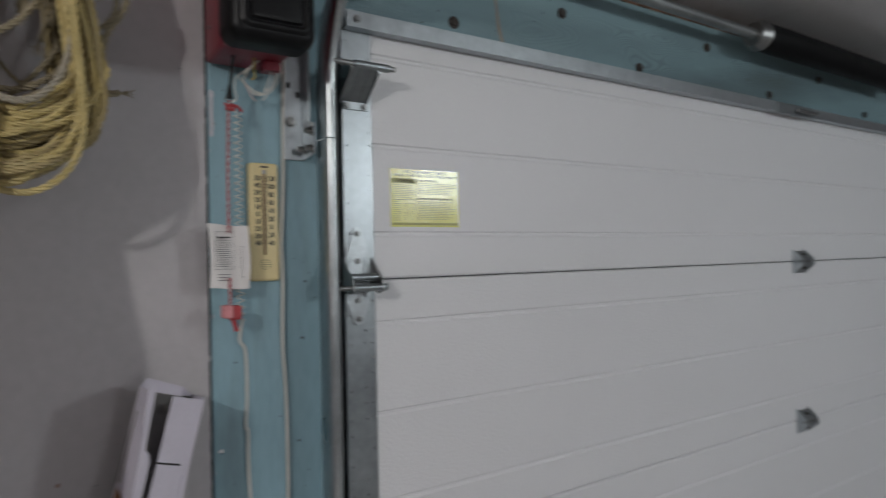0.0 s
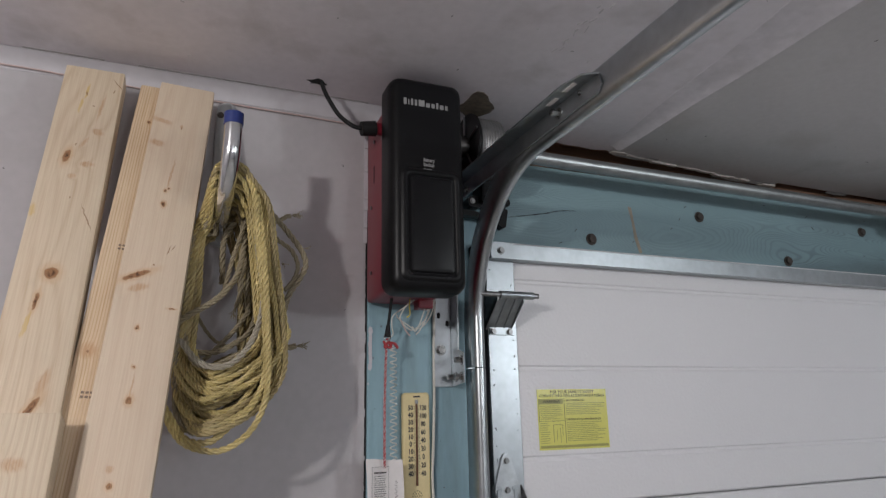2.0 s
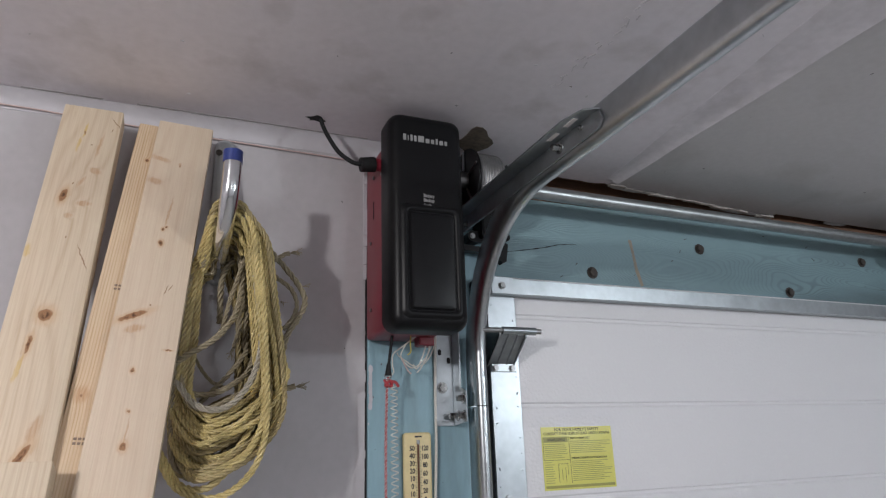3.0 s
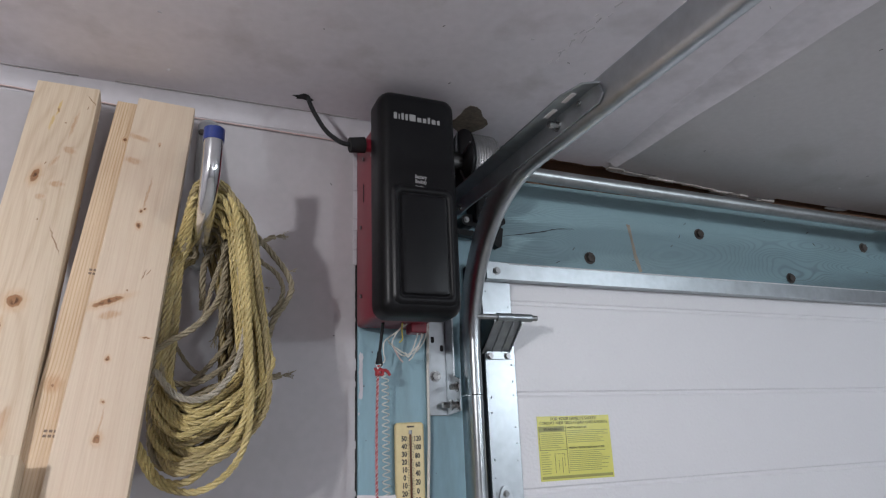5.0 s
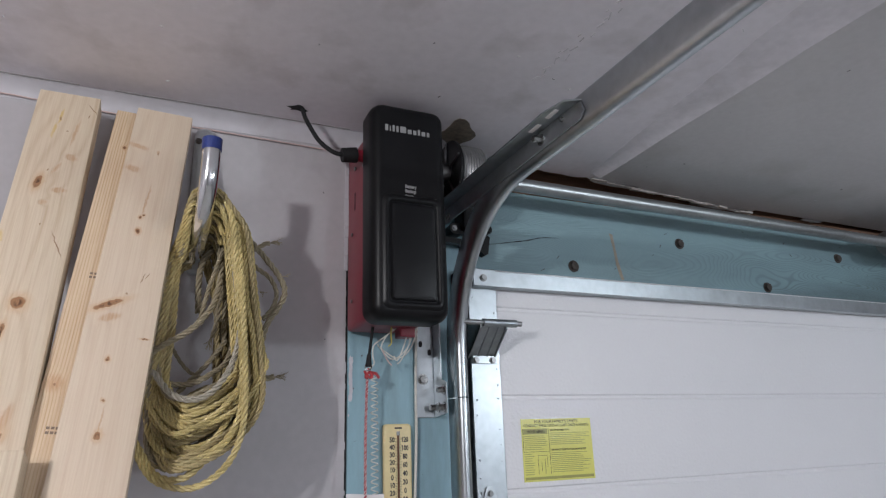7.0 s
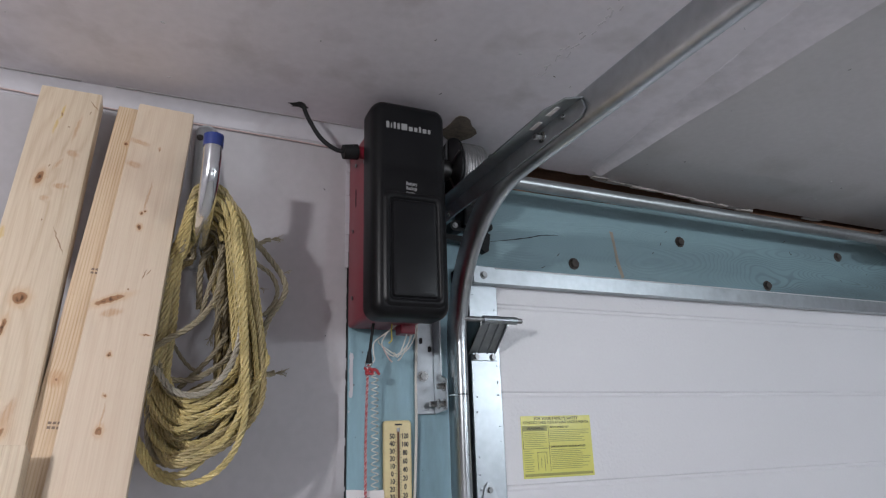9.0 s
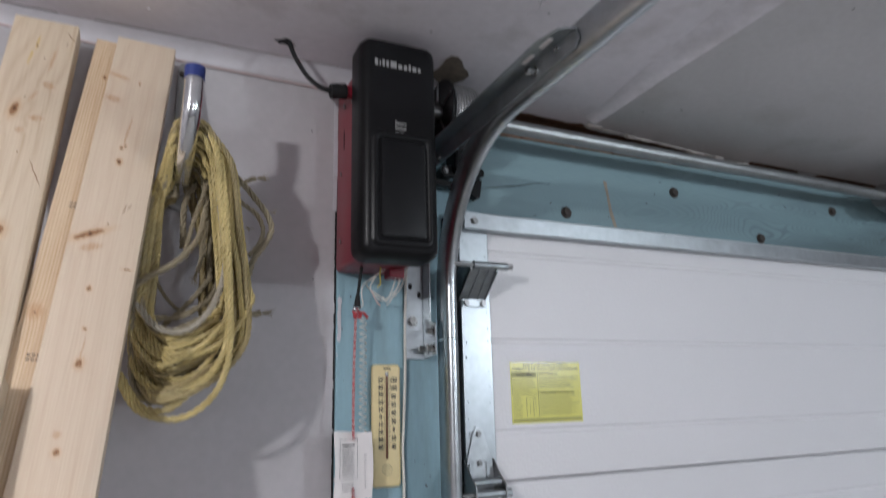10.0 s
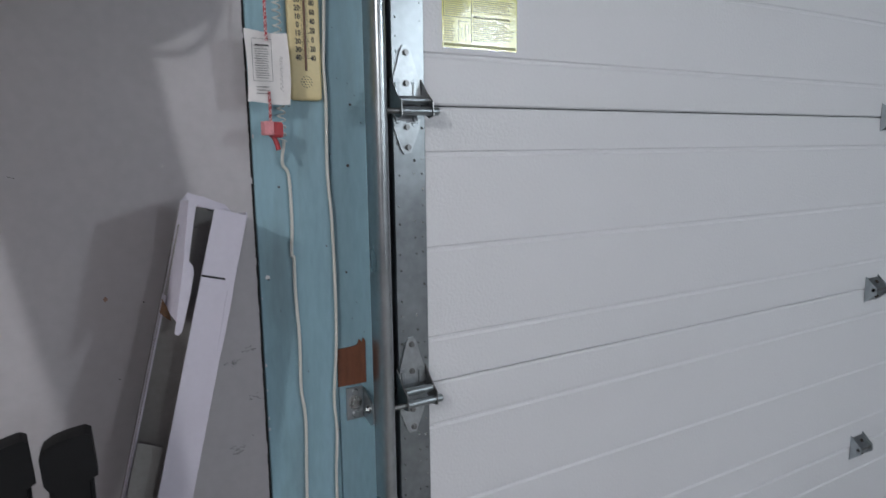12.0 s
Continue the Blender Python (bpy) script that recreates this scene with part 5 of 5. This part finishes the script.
def hank(u, v, low, f, stack):
    """One hanging turn over the hook. u and v spread its right and left sides, low is its lowest height, f its depth from the wall outwards."""
    j = lambda s=0.0025: rng.uniform(-s, s)
    yt = -0.045 - 0.120 * f
    zt = arm_top(yt) + 0.005 + stack
    ym = -0.035 - 0.115 * f
    xr = 1.448 + 0.042 * u
    xl = 1.322 + 0.026 * v
    xm = 1.383 + 0.02 * (u - 0.5) + j(0.014)
    yl = max(ym, -0.105 + 0.02 * f)
    knee = min(1.895, low + 0.075)
    return [(1.389 + j(), yt, zt), (1.404 + 0.010 * u, yt - 0.002, zt - 0.008), (1.410 + 0.026 * u + j(), yt + j(), zt - 0.030), (1.422 + 0.037 * u - 0.020 * max(0.0, 0.5 - f) + j(), 0.5 * (yt + ym), 2.10 + j(0.006)),
            (1.438 + 0.034 * u + j(), ym + j(0.004), 2.003 + j(0.008)), (xr - 0.002 + j(), ym + j(0.005), 1.932 + j(0.008)), (xr + 0.001 + j(), ym - 0.004, knee + j(0.012)),
            (0.62 * xr + 0.38 * xm + j(0.004), ym - 0.010, low + 0.026 + j()), (xm, ym - 0.012, low), (0.55 * xl + 0.45 * xm + j(0.004), 0.5 * (ym + yl) - 0.004, low + 0.017 + j()), (xl + 0.006 + j(), yl, low + 0.066 + j(0.006)),
            (xl + 0.008 + j(), yl + j(0.004), 1.965 + j(0.01)), (0.6 * xl + 0.4 * 1.356 + 0.006, yl + j(0.004), 2.055 + j(0.008)), (1.354 + (0.010 + 0.016 * (f < 0.5)) * v + j(), 0.5 * yt + 0.5 * yl, zt - 0.050 + j(0.004)), (1.363 + 0.004 * v, yt, zt - 0.020), (1.374 + j(0.001), yt, zt - 0.005), (1.388 + j(), yt, zt + 0.001)]


def coil_turn(pts, r, material, phase, name="rope_turn"):
    return part(name, strand_rope(resample(smooth_path(pts, 10), 0.005), r, 3, 0.034, 5, phase), material, rope, smooth=True)


# back turns and some front ones take the rope colour with shade painted in
for k in range(46):
    f = (k + 0.5) / 46
    u, v = (k * 0.618) % 1.0, (k * 0.382 + 0.2) % 1.0
    u -= 0.55 if k < 9 else 0.0
    low = 1.758 + 0.098 * ((k * 0.4656 + 0.1) % 1.0) ** 1.25
    coil_turn(hank(u, v, low, f, 0.008 * (k % 4)), 0.0043 if k % 4 else 0.0038, OLD_ROPE if k % 6 == 2 and k < 34 else SHADED_ROPE if k < 20 or k % 4 == 1 else ROPE, rng.uniform(0, 6))
# two long turns that hang lowest in front, and one greyed turn across the opening
for pts, r, mat_ in ((((1.408, -0.16, 2.165), (1.427, -0.165, 2.12), (1.443, -0.165, 2.00), (1.452, -0.165, 1.92), (1.456, -0.165, 1.845), (1.440, -0.162, 1.800), (1.412, -0.158, 1.772), (1.384, -0.152, 1.749), (1.350, -0.13, 1.755), (1.320, -0.11, 1.80)), 0.0050, ROPE),
                     (((1.415, -0.155, 2.160), (1.434, -0.16, 2.11), (1.448, -0.168, 2.00), (1.455, -0.17, 1.92), (1.459, -0.17, 1.86), (1.458, -0.168, 1.81), (1.444, -0.165, 1.770), (1.418, -0.16, 1.744), (1.386, -0.15, 1.736), (1.345, -0.13, 1.752), (1.315, -0.11, 1.80)), 0.0048, ROPE),
                     (((1.420, -0.13, 2.140), (1.440, -0.14, 2.03), (1.449, -0.15, 1.96), (1.440, -0.155, 1.905), (1.418, -0.155, 1.868), (1.392, -0.152, 1.854), (1.362, -0.145, 1.862), (1.335, -0.13, 1.895)), 0.0047, GREY_ROPE)):
    coil_turn(pts, r, mat_, 1.0)
# loose ends, greyed by dirt, inside the coil and beside it
for pts, r in ((((1.325, -0.11, 1.920), (1.350, -0.125, 1.937), (1.378, -0.125, 1.955), (1.400, -0.12, 1.980), (1.414, -0.11, 2.010), (1.420, -0.10, 2.060), (1.414, -0.09, 2.10)), 0.0048),
               (((1.345, -0.09, 1.885), (1.368, -0.095, 1.880), (1.392, -0.095, 1.882), (1.418, -0.095, 1.897), (1.437, -0.09, 1.915), (1.449, -0.085, 1.952)), 0.0046),
               (((1.372, -0.07, 1.870), (1.388, -0.07, 1.888), (1.412, -0.075, 1.915), (1.436, -0.08, 1.95)), 0.0040),
               (((1.412, -0.06, 2.125), (1.408, -0.07, 2.104), (1.392, -0.075, 2.076), (1.389, -0.075, 2.040), (1.391, -0.07, 2.011), (1.3915, -0.065, 1.995)), 0.0050),
               (((1.424, -0.10, 2.120), (1.421, -0.10, 2.095), (1.411, -0.105, 2.056), (1.404, -0.105, 2.030), (1.399, -0.105, 2.006), (1.395, -0.10, 1.982)), 0.0036),
               (((1.428, -0.08, 2.11), (1.423, -0.085, 2.057), (1.426, -0.085, 2.03), (1.418, -0.085, 2.000), (1.419, -0.085, 1.975), (1.414, -0.085, 1.953)), 0.0036),
               (((1.438, -0.07, 2.11), (1.434, -0.075, 2.05), (1.431, -0.075, 2.00), (1.433, -0.075, 1.951)), 0.0046),
               (((1.430, -0.05, 2.10), (1.424, -0.055, 2.04), (1.425, -0.055, 1.985)), 0.0048),
               (((1.345, -0.05, 1.975), (1.362, -0.05, 1.935), (1.385, -0.05, 1.905), (1.41, -0.05, 1.892)), 0.0030),
               (((1.440, -0.08, 2.135), (1.466, -0.09, 2.112), (1.492, -0.092, 2.083), (1.514, -0.092, 2.055), (1.523, -0.09, 2.030), (1.512, -0.09, 2.002), (1.496, -0.09, 1.975), (1.487, -0.09, 1.933), (1.482, -0.09, 1.90)), 0.0050),
               (((1.452, -0.08, 2.10), (1.474, -0.085, 2.073), (1.498, -0.087, 2.055), (1.510, -0.087, 2.030), (1.505, -0.087, 2.005), (1.49, -0.085, 1.985)), 0.0040),
               (((1.45, -0.08, 1.893), (1.475, -0.085, 1.888), (1.497, -0.085, 1.890), (1.512, -0.085, 1.893)), 0.0050),
               (((1.445, -0.09, 2.085), (1.469, -0.092, 2.099), (1.484, -0.092, 2.110), (1.494, -0.092, 2.114)), 0.0040)):
    coil_turn(pts, r, OLD_ROPE, 2.0, "rope_end")
bm = bmesh.new()
for x0, y0, z0, dx, dz, n in ((1.512, -0.085, 1.893, 0.016, 0.002, 16), (1.494, -0.092, 2.114, 0.018, 0.004, 16), (1.414, -0.085, 1.955, -0.004, -0.016, 12), (1.395, -0.10, 1.984, -0.004, -0.012, 10), (1.512, -0.09, 2.055, 0.012, 0.006, 5), (1.482, -0.09, 2.03, 0.008, -0.004, 6)):
    for k in range(n):
        add_tube(bm, [Vector((x0, y0, z0)), Vector((x0 + dx * 0.5 + rng.uniform(-0.003, 0.003), y0 + rng.uniform(-0.003, 0.003), z0 + dz * 0.5 + rng.uniform(-0.003, 0.003))), Vector((x0 + dx + rng.uniform(-0.007, 0.007), y0 + rng.uniform(-0.006, 0.006), z0 + dz + rng.uniform(-0.007, 0.007)))], 0.0005, 3)
tagged(part("frayed_fibres", bm, OLD_ROPE, rope), kind="stuff")

# ---- open white carton standing by the jamb ----
carton = thing("open_carton", "long white cardboard carton, torn open, leaning on the wall", "carton", pose(1.622, -0.098, 1.428, -6, 15.5, 0))
L = 1.46
part("front_panel", box((-0.047, 0.0), (-0.0012, 0.0012), (-L, 0.0), 0.0004, 1), CARTON, carton)
part("right_side", box((-0.0024, 0.0), (0.0012, 0.075), (-L, 0.004), 0.0004, 1), CARTON, carton)
part("back_panel", box((-0.084, -0.0024), (0.0728, 0.075), (-L, 0.002), 0.0004, 1), CARTON_IN, carton)
def sheet(corners, thick):
    """A flat sheet of board through four corners, thick in x."""
    bm = bmesh.new()
    a = [bm.verts.new(c) for c in corners]
    d = [bm.verts.new((c[0] + thick, c[1], c[2])) for c in corners]
    bm.faces.new(a)
    bm.faces.new(d[::-1])
    for k in range(len(a)):
        bm.faces.new((a[k], d[k], d[(k + 1) % len(a)], a[(k + 1) % len(a)]))
    return bm


part("left_side", sheet(((-0.084, -0.0035, 0.004), (-0.074, -0.0035, -0.09), (-0.0685, -0.0035, -0.165), (-0.073, 0.020, -0.160), (-0.0814, 0.070, -0.143), (-0.0834, 0.075, 0.006)), 0.002), CARTON, carton, "bent white side, torn off low down")
part("left_side", box((-0.0824, -0.0804), (0.045, 0.075), (-L, -0.135), 0.0004, 1), CARTON, carton, "narrow strip left of the torn side")
part("left_flange", prism([(-0.0835, 0.004), (-0.0735, 0.004), (-0.068, -0.080), (-0.061, -0.086), (-0.058, -0.096), (-0.0575, -0.135), (-0.0585, -0.178), (-0.0625, -0.184), (-0.0675, -0.182), (-0.0685, -0.165), (-0.074, -0.090)], -0.0055, -0.0035), CARTON, carton, "torn white front flange")
part("torn_edge", prism([(-0.0855, -0.140), (-0.0745, -0.154), (-0.068, -0.170), (-0.0745, -0.167), (-0.0855, -0.160)], 0.040, 0.0425), TORN, carton)
part("inner_liner", box((-0.083, -0.030), (0.052, 0.0545), (-L, -0.03), 0.0004, 1), CARTON_IN, carton, "grey inner liner")
part("top_flap", prism([(-0.084, 0.004), (-0.002, 0.0), (-0.02, 0.014), (-0.076, 0.020)], 0.068, 0.0705), CARTON, carton)
part("top_flap", prism([(-0.084, 0.002), (-0.026, 0.0), (-0.030, 0.010), (-0.06, 0.016), (-0.082, 0.013)], 0.030, 0.032), CARTON, carton)
part("side_fold", prism([(-0.083, -0.34), (-0.050, -0.345), (-0.047, -0.62), (-0.083, -0.60)], 0.020, 0.022), CARTON_IN, carton)
part("cut_line", box((-0.047, -0.014), (-0.0017, -0.0011), (-0.0985, -0.0955)), DARK_GAP, carton)
part("tuck_tab", prism([(0.0004, -0.11), (0.0004, -0.20), (-0.006, -0.20), (-0.008, -0.11)], -0.0024, -0.0013), CARTON, carton)

# ---- black handled tools below the timber ----
for x0, w, dz, yaw in ((1.344, 0.056, 0.0, 0), (1.285, 0.050, 0.004, 6)):
    tool = thing("black_grip_tool", "black plastic grip on a dark pole leaning on the wall", "tool", pose(x0, -0.2, 1.19 + dz, -6, 0, yaw), "black grips on poles")
    part("grip", prism([(0, -0.018), (0.004, -0.010), (0.014, -0.004), (0.030, 0.0), (w - 0.008, 0.002), (w - 0.001, -0.002), (w + 0.002, -0.050), (w - 0.010, -0.056), (0.008, -0.060), (0.002, -0.050)], -0.022, 0.022), BLACK_RUBBER, tool)
    part("pole", box((0.006, w - 0.003), (-0.016, 0.016), (-1.195, -0.050), 0.006, 2), BLACK_RUBBER, tool)
    part("rib", box((w - 0.008, w - 0.004), (-0.018, 0.018), (-0.40, -0.050), 0.002, 1), BLACK, tool)
# small nail holes and scuffs on the drywall
bm = bmesh.new()
rng = random.Random(31)
for i in range(26):
    x, z = rng.uniform(0.9, 1.64), rng.uniform(0.9, 2.3)
    l, w = rng.uniform(0.0006, 0.0020), rng.uniform(0.0005, 0.0009)
    m = Matrix.Translation((x, WY, z)) @ pose(0, 0, 0, 0, rng.uniform(0, 180), 0)
    add_box(bm, (-l, l), (-0.0006, 0.0006), (-w, w), 0, 1, m)
tagged(part("wall_nicks", bm, INK), "small dark nicks in the drywall", "nicks", kind="stuff")

bm = bmesh.new()
rng = random.Random(41)
for i in range(26):
    x, z = rng.uniform(1.668, 1.86), rng.uniform(0.85, 2.05)
    y = WY if x < 1.797 else WY + 0.005
    l, w = rng.uniform(0.0004, 0.0014), rng.uniform(0.0004, 0.0014)
    add_box(bm, (-l, l), (-0.0005, 0.0005), (-w, w), 0, 1, Matrix.Translation((x, y, z)) @ pose(0, 0, 0, 0, rng.uniform(0, 90), 0))
tagged(part("jamb_nicks", bm, CRACK), "small dark nicks and nail holes in the blue jamb", "nicks", kind="stuff")
bm = bmesh.new()
for i in range(16):
    z, l = (rng.uniform(1.0, 2.0), rng.uniform(0.0010, 0.0026)) if i < 9 else (1.77 + 0.011 * i, 0.0042)
    ring = [((1.6665 if i < 9 else 1.6705) + l * rng.uniform(0.5, 1.2) * math.cos(a), z + (1.6 if i < 9 else 3.0) * l * rng.uniform(0.5, 1.2) * math.sin(a)) for a in [k * math.tau / 9 for k in range(9)]]
    add_prism(bm, ring, WY - 0.0002 - 0.00012 * i, WY + 0.001)
tagged(part("jamb_chips", bm, TAPE), "white chips along the edge of the blue jamb", "paint chips", kind="stuff")
for i, (x, z, r) in enumerate(((1.832, 1.493, 0.0028), (1.840, 1.60, 0.0020), (1.822, 1.30, 0.0022), (1.705, 1.46, 0.0018))):
    tagged(part("nail_head", rod((x, WY + 0.0055, z), (x, WY - 0.001 if x < 1.797 else WY + 0.0035, z), r, 10), RUST), "dark nail head in the blue jamb", "nail", "nails in the jamb")
bm = bmesh.new()
for i in range(30):
    t = i / 29
    x, y = 1.912 + 0.01 * math.sin(i * 2.3) + 0.012 * t, -0.30 - 0.24 * t
    if rng.random() < 0.75:
        l, w = rng.uniform(0.003, 0.010), rng.uniform(0.0004, 0.0011)
        add_box(bm, (-l, l), (-w, w), (-0.0012, 0.0004), 0, 1, Matrix.Translation((x + rng.uniform(-0.004, 0.004), y, CZ)) @ pose(0, 0, 0, rng.uniform(-10, 10), 0, 92 + rng.uniform(-25, 25)))
tagged(part("ceiling_scratches", bm, TAPE), "scratched line of raised ceiling paint", "scratches", kind="stuff")
# dark scuffs on the drywall beside the carton, a rusty spot and a chipped hole in the jamb
bm = bmesh.new()
rng = random.Random(57)
for x, z, n, spread in ((1.609, 1.166, 9, 0.012), (1.638, 1.186, 8, 0.010), (1.614, 1.010, 12, 0.014), (1.645, 1.10, 7, 0.012), (1.330, 1.488, 1, 0.0005)):
    for k in range(n):
        l, w = rng.uniform(0.001, 0.006), rng.uniform(0.00025, 0.0006)
        m = Matrix.Translation((x + rng.uniform(-spread, spread), WY, z + rng.uniform(-spread, spread) * 0.5)) @ pose(0, 0, 0, 0, rng.uniform(-35, 40), 0)
        add_box(bm, (-l, l), (-0.0003, 0.0003), (-w, w), 0, 1, m)
tagged(part("wall_scuffs", bm, shader("grey_scuff", (0.21, 0.20, 0.20), 0.8, vary=0.3, size=60)), "thin dark scuffs on the drywall", "scuffs", kind="stuff")


def blot(x, z, r, y, material, name, label):
    """A small uneven spot on an upright face."""
    ring = [(x + r * rng.uniform(0.7, 1.2) * math.cos(a), z + r * rng.uniform(0.7, 1.2) * math.sin(a)) for a in [k * math.tau / 11 for k in range(11)]]
    tagged(part(name, prism(ring, y - 0.0004, y + 0.001), material), label, "spot", kind="structure")


blot(1.431, 1.300, 0.0036, WY, shader("faded_rust_spot", (0.34, 0.22, 0.17), 0.8, vary=0.3, size=120), "rust_spot", "small rusty spot on the drywall")
blot(1.678, 1.307, 0.0042, WY, PAPER, "paint_chip", "white chip in the blue jamb paint")
blot(1.6785, 1.303, 0.0016, WY - 0.0006, DARK_GAP, "nail_hole", "dark nail hole in the chipped jamb")
